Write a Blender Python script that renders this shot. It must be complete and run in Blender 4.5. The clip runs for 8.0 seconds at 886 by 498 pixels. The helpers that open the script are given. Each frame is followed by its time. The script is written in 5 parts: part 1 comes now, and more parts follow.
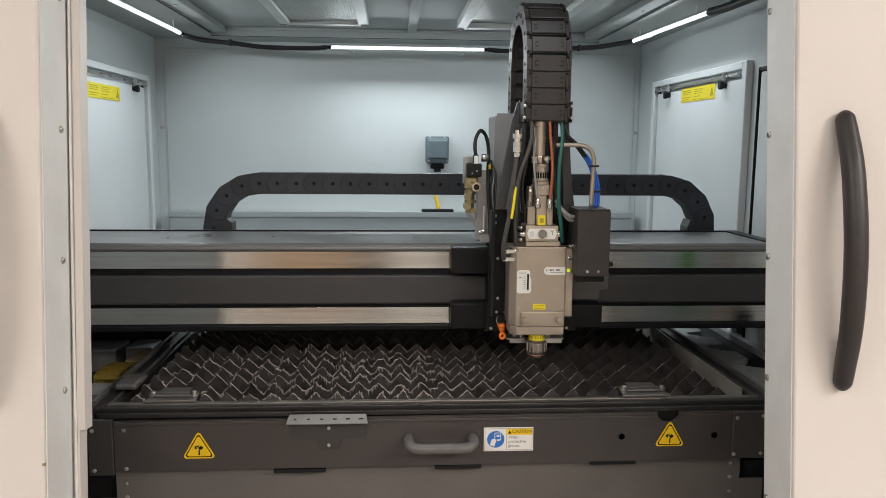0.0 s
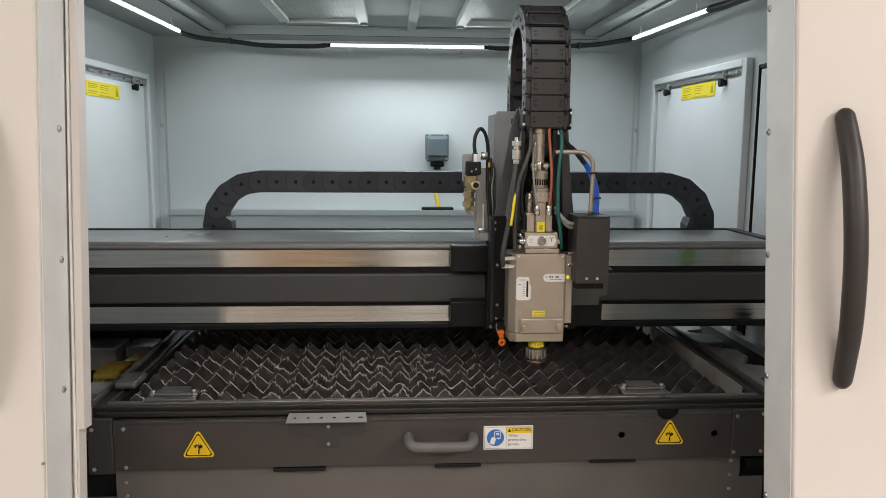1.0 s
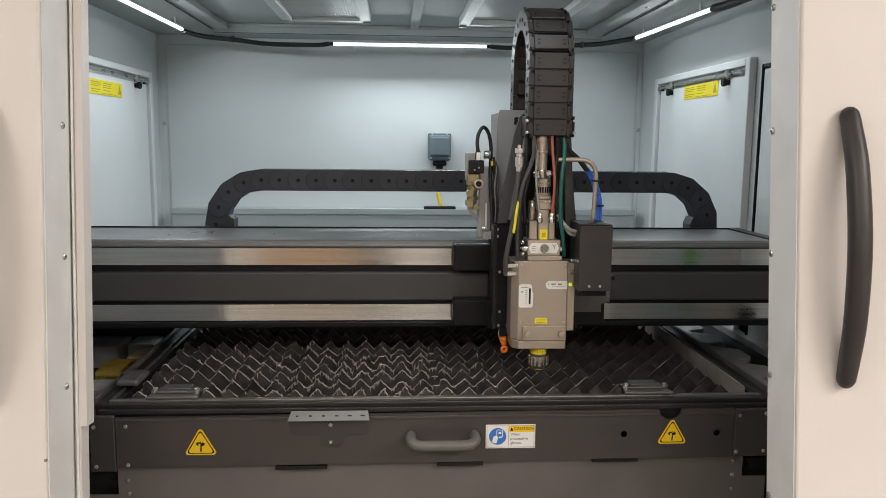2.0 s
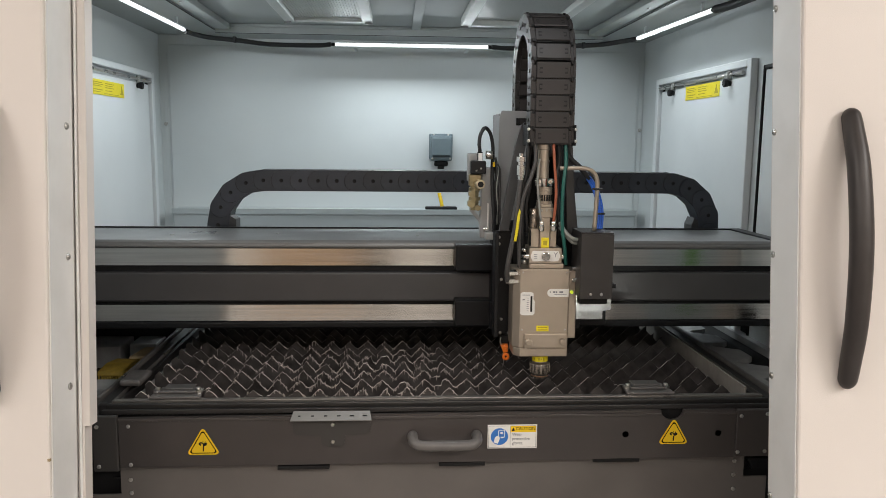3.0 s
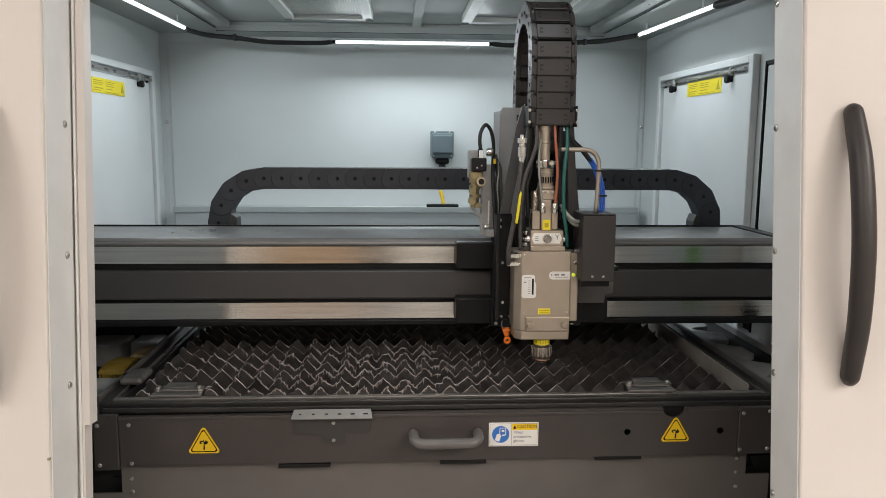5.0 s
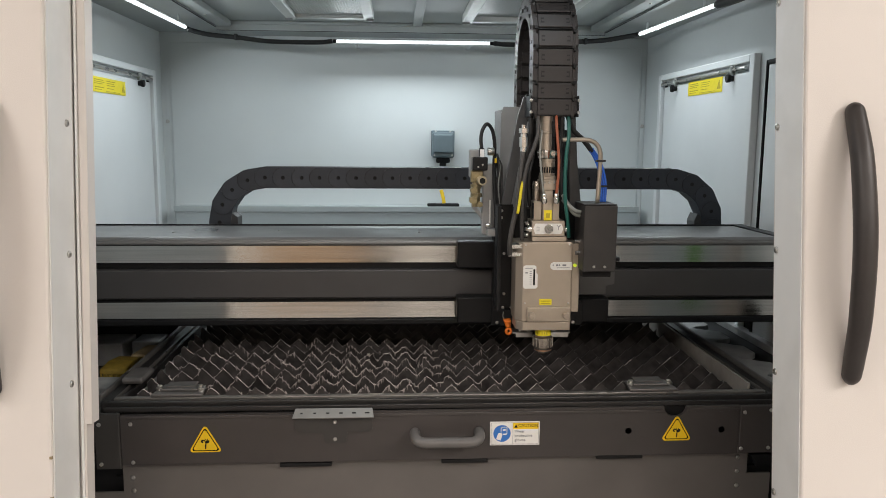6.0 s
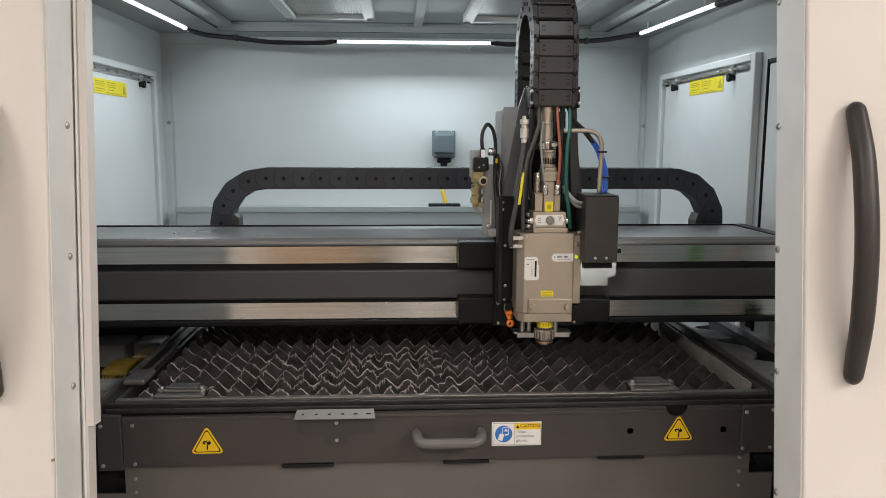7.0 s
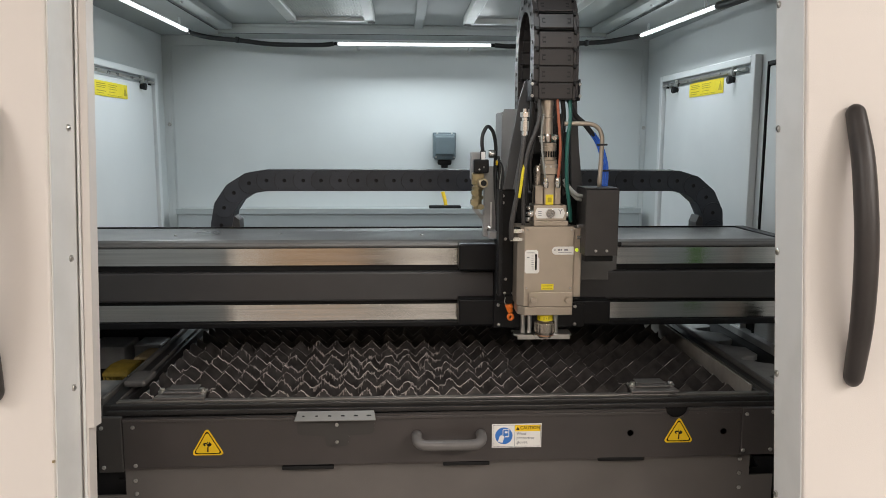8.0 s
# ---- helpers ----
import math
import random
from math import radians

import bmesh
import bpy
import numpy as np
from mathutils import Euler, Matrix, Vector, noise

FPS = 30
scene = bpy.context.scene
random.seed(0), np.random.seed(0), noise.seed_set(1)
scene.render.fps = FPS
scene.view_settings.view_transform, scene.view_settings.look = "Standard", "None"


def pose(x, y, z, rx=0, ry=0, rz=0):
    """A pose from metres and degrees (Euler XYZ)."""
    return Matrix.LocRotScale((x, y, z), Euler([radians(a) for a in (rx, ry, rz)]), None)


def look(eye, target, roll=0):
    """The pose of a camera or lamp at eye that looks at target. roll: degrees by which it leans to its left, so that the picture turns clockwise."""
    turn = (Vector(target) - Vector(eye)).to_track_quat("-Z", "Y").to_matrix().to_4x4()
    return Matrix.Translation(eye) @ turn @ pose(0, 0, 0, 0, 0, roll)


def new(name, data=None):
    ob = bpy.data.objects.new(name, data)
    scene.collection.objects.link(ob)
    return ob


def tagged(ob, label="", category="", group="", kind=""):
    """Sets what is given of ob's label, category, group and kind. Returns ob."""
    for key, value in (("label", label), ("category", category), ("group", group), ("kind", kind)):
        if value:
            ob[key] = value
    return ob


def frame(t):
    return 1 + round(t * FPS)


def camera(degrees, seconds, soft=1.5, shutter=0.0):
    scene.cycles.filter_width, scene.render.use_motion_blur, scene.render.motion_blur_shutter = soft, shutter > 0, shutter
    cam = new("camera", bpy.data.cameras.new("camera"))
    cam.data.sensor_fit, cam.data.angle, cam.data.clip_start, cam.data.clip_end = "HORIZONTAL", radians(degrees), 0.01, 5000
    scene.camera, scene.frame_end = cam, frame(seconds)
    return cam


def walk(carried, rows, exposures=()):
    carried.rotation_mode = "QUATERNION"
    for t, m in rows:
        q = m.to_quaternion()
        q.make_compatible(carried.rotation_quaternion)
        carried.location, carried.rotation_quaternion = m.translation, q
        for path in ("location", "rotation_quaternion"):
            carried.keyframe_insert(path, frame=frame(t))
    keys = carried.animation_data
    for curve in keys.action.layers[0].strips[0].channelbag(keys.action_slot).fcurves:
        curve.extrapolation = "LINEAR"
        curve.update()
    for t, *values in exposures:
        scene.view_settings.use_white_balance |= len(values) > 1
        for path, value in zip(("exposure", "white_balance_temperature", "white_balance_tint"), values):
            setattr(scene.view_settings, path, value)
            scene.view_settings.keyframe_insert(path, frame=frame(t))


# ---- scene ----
PATH = [
    (0, (0.001, 0.0, 1.45), (0.128, 1.977, 1.18), 0.5),
    (0.5, (0.001, -0.001, 1.451), (0.128, 1.977, 1.178), 0.5),
    (1, (0.004, 0.002, 1.451), (0.129, 1.979, 1.175), 0.4),
    (1.5, (0.003, 0.004, 1.447), (0.127, 1.981, 1.171), 0.5),
    (3, (-0.002, 0.0, 1.449), (0.118, 1.977, 1.173), 0.6),
    (3.5, (0.0, 0.001, 1.447), (0.116, 1.978, 1.173), 0.5),
    (4, (0.002, 0.004, 1.448), (0.117, 1.981, 1.171), 0.4),
    (4.5, (0.003, 0.005, 1.448), (0.117, 1.982, 1.168), 0.4),
    (6, (0.0, 0.004, 1.447), (0.113, 1.981, 1.164), 0.4),
    (6.5, (0.001, 0.004, 1.447), (0.111, 1.981, 1.164), 0.3),
    (7, (0.001, 0.005, 1.449), (0.11, 1.981, 1.165), 0.2),
    (7.5, (0.003, 0.006, 1.449), (0.111, 1.983, 1.168), 0.2),
    (8, (0.002, 0.003, 1.45), (0.109, 1.981, 1.17), 0.2),
]
cam = camera(59.9, 8.0, soft=0.85)
walk(cam, [(t, look(eye, target, roll)) for t, eye, target, roll in PATH])

# ---- light ----
world = bpy.data.worlds.new("hall_dimness")
world.use_nodes = True
world.node_tree.nodes["Background"].inputs["Color"].default_value = (0.9, 0.95, 1.0, 1)
world.node_tree.nodes["Background"].inputs["Strength"].default_value = 0.006
scene.world = world
scene.view_settings.exposure = 0.0


def area_lamp(name, m, sx, sy, power, colour):
    data = bpy.data.lights.new(name, "AREA")
    data.shape, data.size, data.size_y, data.energy, data.color = "RECTANGLE", sx, sy, power, colour
    ob = new(name, data)
    ob.matrix_world = m
    return ob


COOL, WARM = (0.88, 0.96, 1.0), (1.0, 0.932, 0.875)
# strip lights of the cabin: back, two sides, and one inside over the opening
area_lamp("strip_glow", pose(0.055, 2.985, 1.7985, -24, 0, 0), 0.58, 0.009, 4.4, COOL)
area_lamp("strip_glow", pose(-0.7525, 2.49, 1.8205, 0, -30, 0), 0.009, 0.66, 3.6, COOL)
area_lamp("strip_glow", pose(0.883, 2.52, 1.8205, 0, 36, 0), 0.009, 0.6, 3.1, COOL)
area_lamp("strip_glow", pose(0.075, 1.47, 1.846, 0, 0, 0), 0.58, 0.009, 1.5, COOL)
# hall tubes outside, over and behind the camera
area_lamp("hall_tube", pose(-3.1, -1.5, 3.25), 0.4, 2.4, 128, WARM)
area_lamp("hall_tube", pose(3.2, -1.5, 3.25), 0.4, 2.4, 176, WARM)
area_lamp("hall_tube", pose(0.6, -2.6, 3.25), 3.6, 0.4, 100, WARM)

# ---- materials ----


def material(name, colour, rough=0.5, metal=0.0, grain=0.0, grain_scale=40.0, stain=0.0, stain_scale=4.0,
             bump=0.0, bump_scale=300.0, stretch=(1, 1, 1), stain_colour=None, rough_var=0.0, spread=0.0, emit=0.0, coat=0.0, spec=0.5):
    mat = bpy.data.materials.new(name)
    mat.use_nodes = True
    nt = mat.node_tree
    n, l = nt.nodes, nt.links
    b = n["Principled BSDF"]
    b.inputs["Roughness"].default_value, b.inputs["Metallic"].default_value = rough, metal
    b.inputs["Base Color"].default_value = (*colour, 1)
    b.inputs["Coat Weight"].default_value = coat
    b.inputs["Specular IOR Level"].default_value = spec
    if emit:
        b.inputs["Emission Color"].default_value = (*colour, 1)
        b.inputs["Emission Strength"].default_value = emit
    co = n.new("ShaderNodeTexCoord")
    mp = n.new("ShaderNodeMapping")
    mp.inputs["Scale"].default_value = stretch
    l.new(co.outputs["Object"], mp.inputs["Vector"])

    def noise_at(scale, detail=4):
        t = n.new("ShaderNodeTexNoise")
        t.inputs["Scale"].default_value, t.inputs["Detail"].default_value = scale, detail
        l.new(mp.outputs["Vector"], t.inputs["Vector"])
        return t.outputs["Fac"]

    def ramp(src, lo, hi, a, z):
        m = n.new("ShaderNodeMapRange")
        m.inputs["From Min"].default_value, m.inputs["From Max"].default_value = lo, hi
        m.inputs["To Min"].default_value, m.inputs["To Max"].default_value = a, z
        l.new(src, m.inputs["Value"])
        return m.outputs["Result"]

    last = None
    if stain:
        mix = n.new("ShaderNodeMix")
        mix.data_type = "RGBA"
        mix.inputs["A"].default_value = (*colour, 1)
        mix.inputs["B"].default_value = (*(stain_colour or [c * 0.45 for c in colour]), 1)
        l.new(ramp(noise_at(stain_scale, 6), 0.45, 0.75, 0.0, stain), mix.inputs["Factor"])
        last = mix.outputs["Result"]
    if grain or spread:
        hsv = n.new("ShaderNodeHueSaturation")
        hsv.inputs["Color"].default_value = (*colour, 1)
        if last:
            l.new(last, hsv.inputs["Color"])
        value = ramp(noise_at(grain_scale, 5), 0.3, 0.7, 1 - grain, 1 + grain) if grain else None
        if spread:
            info = n.new("ShaderNodeObjectInfo")
            v2 = ramp(info.outputs["Random"], 0, 1, 1 - spread, 1 + spread)
            if value:
                mul = n.new("ShaderNodeMath")
                mul.operation = "MULTIPLY"
                l.new(value, mul.inputs[0])
                l.new(v2, mul.inputs[1])
                value = mul.outputs[0]
            else:
                value = v2
        l.new(value, hsv.inputs["Value"])
        last = hsv.outputs["Color"]
    if last:
        l.new(last, b.inputs["Base Color"])
    if rough_var:
        l.new(ramp(noise_at(grain_scale * 0.5, 4), 0.3, 0.7, max(0.02, rough - rough_var), min(1, rough + rough_var)), b.inputs["Roughness"])
    if bump:
        bp = n.new("ShaderNodeBump")
        bp.inputs["Strength"].default_value, bp.inputs["Distance"].default_value = bump, 0.001
        l.new(noise_at(bump_scale, 3), bp.inputs["Height"])
        l.new(bp.outputs["Normal"], b.inputs["Normal"])
    return mat


M_WHITE = material("cool_white_paint", (0.62, 0.655, 0.66), 0.62, grain=0.02, grain_scale=3, stain=0.14, stain_scale=2.2, bump=0.12, bump_scale=500)
M_WHITE2 = material("white_door_paint", (0.74, 0.77, 0.78), 0.4, grain=0.02, grain_scale=5, stain=0.08, stain_scale=3, bump=0.1, bump_scale=500)
M_GREYPAINT = material("pale_grey_paint", (0.42, 0.46, 0.47), 0.45, grain=0.03, grain_scale=6, stain=0.12, bump=0.1, bump_scale=500)
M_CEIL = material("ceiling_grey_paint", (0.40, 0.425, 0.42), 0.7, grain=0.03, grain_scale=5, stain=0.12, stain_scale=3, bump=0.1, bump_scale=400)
M_BEIGE = material("warm_white_powder_coat", (0.725, 0.68, 0.645), 0.5, grain=0.02, grain_scale=4, stain=0.10, stain_scale=3.0, bump=0.2, bump_scale=600, stain_colour=(0.56, 0.50, 0.44))
M_BEIGE2 = material("soiled_white_powder_coat", (0.80, 0.80, 0.79), 0.5, grain=0.03, grain_scale=8, stain=0.28, stain_scale=7.0, bump=0.2, bump_scale=600, stain_colour=(0.45, 0.45, 0.42))
M_BLACK = material("black_powder_coat", (0.0065, 0.0065, 0.0075), 0.42, spec=0.28, grain=0.15, grain_scale=20, bump=0.25, bump_scale=900, rough_var=0.08)
M_BLACKM = material("matt_black_paint", (0.006, 0.006, 0.0065), 0.6, spec=0.3, grain=0.15, grain_scale=20, bump=0.2, bump_scale=900)
M_CHAIN = material("black_nylon", (0.032, 0.037, 0.048), 0.42, grain=0.15, grain_scale=30, bump=0.2, bump_scale=700, spread=0.18)
M_DRAWER = material("dark_grey_steel_paint", (0.053, 0.046, 0.044), 0.38, grain=0.10, grain_scale=9, stain=0.35, stain_scale=5, stain_colour=(0.030, 0.028, 0.027), bump=0.2, bump_scale=700, rough_var=0.1)
M_LOWER = material("worn_grey_steel", (0.122, 0.111, 0.104), 0.5, grain=0.10, grain_scale=7, stain=0.4, stain_scale=4, stain_colour=(0.07, 0.065, 0.06), bump=0.2, bump_scale=500, rough_var=0.1)
M_GTOP = material("grey_gantry_cover", (0.20, 0.20, 0.20), 0.36, metal=0.3, grain=0.06, grain_scale=10, stain=0.25, stain_scale=6, bump=0.1, bump_scale=700, rough_var=0.1)
M_GMID = material("gantry_dark_beam", (0.054, 0.052, 0.053), 0.42, grain=0.08, grain_scale=12, stain=0.2, bump=0.2, bump_scale=700)
M_STRIP = material("brushed_steel_band", (0.66, 0.64, 0.61), 0.13, metal=1.0, grain=0.14, grain_scale=26, stretch=(0.12, 1, 9), bump=0.05, bump_scale=90, rough_var=0.035)
M_STEEL = material("bare_steel", (0.55, 0.54, 0.52), 0.32, metal=1.0, grain=0.12, grain_scale=40, rough_var=0.1, bump=0.1, bump_scale=300)
M_CHROME = material("bright_plated_metal", (0.80, 0.78, 0.75), 0.16, metal=1.0, grain=0.05, grain_scale=60)
M_NICKEL = material("champagne_nickel", (0.455, 0.392, 0.322), 0.42, metal=0.75, grain=0.04, grain_scale=30, stain=0.12, stain_scale=12, bump=0.15, bump_scale=1200, rough_var=0.05)
M_BRASS = material("dull_brass", (0.56, 0.49, 0.36), 0.32, metal=1.0, grain=0.1, grain_scale=80)
M_SLAT = material("scorched_slat_steel", (0.053, 0.0475, 0.046), 0.5, metal=0.3, grain=0.45, grain_scale=45, stain=0.75, stain_scale=14, stain_colour=(0.022, 0.020, 0.020), bump=0.5, bump_scale=260, rough_var=0.15, spread=0.2)
M_EDGE = material("slag_bright_edge", (0.57, 0.525, 0.49), 0.5, metal=0.3, grain=0.45, grain_scale=60, stain=0.8, stain_scale=16, stain_colour=(0.10, 0.095, 0.09), bump=0.6, bump_scale=300)
M_SLAG = material("grey_slag_crust", (0.34, 0.305, 0.285), 0.7, grain=0.4, grain_scale=80, stain=0.5, stain_scale=30, bump=0.8, bump_scale=350)
M_RAILB = material("dark_worn_rail", (0.030, 0.028, 0.0275), 0.36, metal=0.3, grain=0.15, grain_scale=30, stain=0.4, stain_scale=9, bump=0.08, bump_scale=400)
M_RAIL = material("scuffed_grey_rail", (0.17, 0.16, 0.15), 0.36, metal=0.5, grain=0.15, grain_scale=30, stain=0.4, stain_scale=9, bump=0.08, bump_scale=400, rough_var=0.12)
M_PLATE = material("dusty_grey_plate", (0.33, 0.33, 0.325), 0.5, metal=0.15, grain=0.15, grain_scale=20, stain=0.4, stain_scale=8, bump=0.2, bump_scale=400)
M_YELLOW = material("yellow_label", (0.85, 0.56, 0.01), 0.45, grain=0.03, grain_scale=50)
M_LEMON = material("lemon_label", (0.84, 0.70, 0.02), 0.4, grain=0.04, grain_scale=60)
M_INK = material("black_print", (0.012, 0.012, 0.012), 0.6, spec=0.2)
M_CLAMP = material("dull_clamp_steel", (0.14, 0.13, 0.125), 0.4, metal=0.4, grain=0.15, grain_scale=30, stain=0.4, stain_scale=20, bump=0.2, bump_scale=400)
M_NOZZLE = material("worn_turned_steel", (0.43, 0.385, 0.335), 0.26, metal=0.85, grain=0.12, grain_scale=60, stain=0.3, stain_scale=40)
M_LINER = material("worn_pale_plate", (0.34, 0.315, 0.285), 0.5, metal=0.3, grain=0.12, grain_scale=25, stain=0.5, stain_scale=10, bump=0.2, bump_scale=400)
M_OLIVEINK = material("faded_print", (0.46, 0.37, 0.02), 0.5)
M_GREYINK = material("grey_print", (0.22, 0.22, 0.24), 0.5)
M_BLUEINK = material("blue_print", (0.03, 0.16, 0.52), 0.45)
M_LABEL = material("white_label", (0.78, 0.77, 0.74), 0.4, grain=0.03, grain_scale=40)
M_ORANGE = material("orange_plastic", (0.85, 0.20, 0.02), 0.4, grain=0.08, grain_scale=90)
M_BRISTLE = material("yellow_bristle", (0.25, 0.17, 0.022), 0.7, grain=0.2, grain_scale=60)
M_BRUSHWOOD = material("dusty_wood", (0.30, 0.23, 0.13), 0.7, grain=0.2, grain_scale=30)
M_RUBBER = material("black_hose", (0.010, 0.010, 0.0105), 0.5, grain=0.2, grain_scale=60)
M_GREYHOSE = material("dark_braided_hose", (0.05, 0.047, 0.045), 0.5, grain=0.3, grain_scale=300, bump=0.6, bump_scale=900)
M_RED = material("orange_red_hose", (0.32, 0.088, 0.042), 0.45, grain=0.08, grain_scale=60)
M_GREEN = material("teal_hose", (0.010, 0.10, 0.082), 0.4, grain=0.08, grain_scale=60)
M_BLUE = material("blue_tube", (0.03, 0.14, 0.62), 0.35, grain=0.05, grain_scale=60)
M_YELLOWHOSE = material("yellow_tube", (0.75, 0.62, 0.02), 0.4, grain=0.05, grain_scale=60)
M_CLEAR = material("milky_tube", (0.26, 0.27, 0.25), 0.35, grain=0.05, grain_scale=60)
M_BOXBLUE = material("blue_grey_plastic", (0.13, 0.17, 0.19), 0.45, grain=0.05, grain_scale=30, bump=0.2, bump_scale=600)
M_VENT = material("pale_vent_enamel", (0.60, 0.62, 0.60), 0.5, grain=0.04, grain_scale=20, stain=0.15, stain_scale=6)
M_MESH = material("filter_mesh_grey", (0.36, 0.37, 0.36), 0.5, metal=0.3, grain=0.15, grain_scale=300)
M_LED = material("glowing_tube", (0.93, 0.98, 1.0), 0.5, emit=1.5)
M_BEAM = material("glowing_lens", (0.96, 1.0, 0.94), 0.5, emit=430.0)
M_GREENLED = material("small_green_lamp", (0.75, 1.0, 0.05), 0.5, emit=0.35)
M_HANDLE2 = material("worn_handle_grey", (0.125, 0.118, 0.114), 0.34, grain=0.1, grain_scale=30, stain=0.3, stain_scale=15, bump=0.2, bump_scale=500)
M_FLANGE = material("pale_flange_paint", (0.25, 0.245, 0.235), 0.45, metal=0.3, grain=0.08, grain_scale=30)
M_ARM = material("charcoal_paint", (0.045, 0.045, 0.046), 0.5, grain=0.08, grain_scale=20, bump=0.2, bump_scale=700)
M_EDGEDARK = material("dull_cut_edge", (0.11, 0.105, 0.10), 0.38, metal=0.5, grain=0.4, grain_scale=50, stain=0.8, stain_scale=12, stain_colour=(0.03, 0.028, 0.027), bump=0.4, bump_scale=300)
M_BRACKET = material("oiled_sheet_and_jamb_shade", (0.042, 0.039, 0.037), 0.4, grain=0.12, grain_scale=20, stain=0.3, stain_scale=20, bump=0.2, bump_scale=600)
M_TOWER = material("grey_black_paint", (0.24, 0.24, 0.243), 0.5, grain=0.08, grain_scale=20, stain=0.2, bump=0.2, bump_scale=700)
M_GREYMETAL = material("grey_cast_metal", (0.36, 0.36, 0.355), 0.5, metal=0.4, grain=0.08, grain_scale=40, bump=0.2, bump_scale=500)
M_OLIVEBRASS = material("oxidised_brass", (0.33, 0.28, 0.165), 0.36, metal=0.8, grain=0.2, grain_scale=90, stain=0.4, stain_scale=60)
M_COPPER = material("copper_ring_metal", (0.62, 0.36, 0.24), 0.35, metal=1.0, grain=0.1, grain_scale=60)
M_BOXBLACK = material("brown_black_sheet", (0.030, 0.027, 0.026), 0.5, grain=0.08, grain_scale=30, bump=0.2, bump_scale=900)
M_SENSOR = material("grey_sensor_sheet", (0.10, 0.098, 0.096), 0.6, grain=0.06, grain_scale=40)
M_CHAIN2 = material("dark_brown_nylon", (0.023, 0.0195, 0.019), 0.5, spec=0.45, grain=0.12, grain_scale=40, bump=0.2, bump_scale=700, spread=0.12)
M_FLOOR = material("grey_hall_floor", (0.29, 0.28, 0.268), 0.4, grain=0.1, grain_scale=3, stain=0.3, stain_scale=1.2, bump=0.1, bump_scale=60)
M_BROWN = material("brown_timber_board", (0.46, 0.33, 0.22), 0.7, grain=0.2, grain_scale=6, stain=0.5, stain_scale=2.5, bump=0.2, bump_scale=60)
M_PALE = material("pale_board", (0.74, 0.72, 0.68), 0.7, grain=0.05, grain_scale=4, stain=0.3, stain_scale=1.5)
M_DARKBOARD = material("dark_board", (0.10, 0.095, 0.09), 0.7, grain=0.1, grain_scale=4, stain=0.3, stain_scale=1.5)
M_GREENBOARD = material("green_board", (0.16, 0.38, 0.06), 0.7, grain=0.1, grain_scale=4, stain=0.3, stain_scale=1.5)
M_HALL = material("warm_hall_wall", (0.50, 0.44, 0.38), 0.8, grain=0.05, grain_scale=3, stain=0.75, stain_scale=0.9, stain_colour=(0.16, 0.13, 0.10), bump=0.2, bump_scale=90)
M_HALLCEIL = material("hall_ceiling", (0.6, 0.58, 0.55), 0.8, grain=0.04, grain_scale=3, stain=0.1)

# ---- mesh tools ----


def box(bm, x0, x1, y0, y1, z0, z1, bevel=0.0, mi=0, segs=2):
    ret = bmesh.ops.create_cube(bm, size=1.0, matrix=Matrix.Translation(((x0 + x1) / 2, (y0 + y1) / 2, (z0 + z1) / 2)) @ Matrix.Diagonal((abs(x1 - x0), abs(y1 - y0), abs(z1 - z0), 1)))
    faces = {f for v in ret["verts"] for f in v.link_faces}
    for f in faces:
        f.material_index = mi
    if bevel:
        edges = list({e for f in faces for e in f.edges})
        r2 = bmesh.ops.bevel(bm, geom=edges, offset=bevel, segments=segs, affect="EDGES", profile=0.5)
        for f in r2["faces"]:
            f.material_index = mi
    return bm


def cyl(bm, p, q, r, r2=None, segs=20, mi=0, bevel=0.0):
    p, q = Vector(p), Vector(q)
    d = q - p
    m = Matrix.Translation((p + q) / 2) @ d.to_track_quat("Z", "Y").to_matrix().to_4x4()
    ret = bmesh.ops.create_cone(bm, cap_ends=True, segments=segs, radius1=r, radius2=r if r2 is None else r2, depth=d.length, matrix=m)
    faces = {f for v in ret["verts"] for f in v.link_faces}
    for f in faces:
        f.material_index = mi
        f.smooth = len(f.verts) == 4
    if bevel:
        edges = [e for e in {e for f in faces for e in f.edges} if any(len(f.verts) != 4 for f in e.link_faces)]
        r3 = bmesh.ops.bevel(bm, geom=edges, offset=bevel, segments=2, affect="EDGES", profile=0.5)
        for f in r3["faces"]:
            f.material_index = mi
    crease(bm)
    return bm


def prism(bm, pts, axis, a, b, mi=0, bevel=0.0):
    """A flat outline pushed from a to b along an axis; pts are in the two other axes, in order."""
    def place(u, v, w):
        return {"x": (w, u, v), "y": (u, w, v), "z": (u, v, w)}[axis]
    lo = [bm.verts.new(place(u, v, a)) for u, v in pts]
    hi = [bm.verts.new(place(u, v, b)) for u, v in pts]
    k = len(pts)
    faces = [bm.faces.new(lo), bm.faces.new(hi)]
    faces += [bm.faces.new((lo[i], lo[(i + 1) % k], hi[(i + 1) % k], hi[i])) for i in range(k)]
    for f in faces:
        f.material_index = mi
    bmesh.ops.recalc_face_normals(bm, faces=faces)
    if bevel:
        r = bmesh.ops.bevel(bm, geom=list({e for f in faces for e in f.edges}), offset=bevel, segments=2, affect="EDGES", profile=0.5)
        for f in r["faces"]:
            f.material_index = mi
    return bm


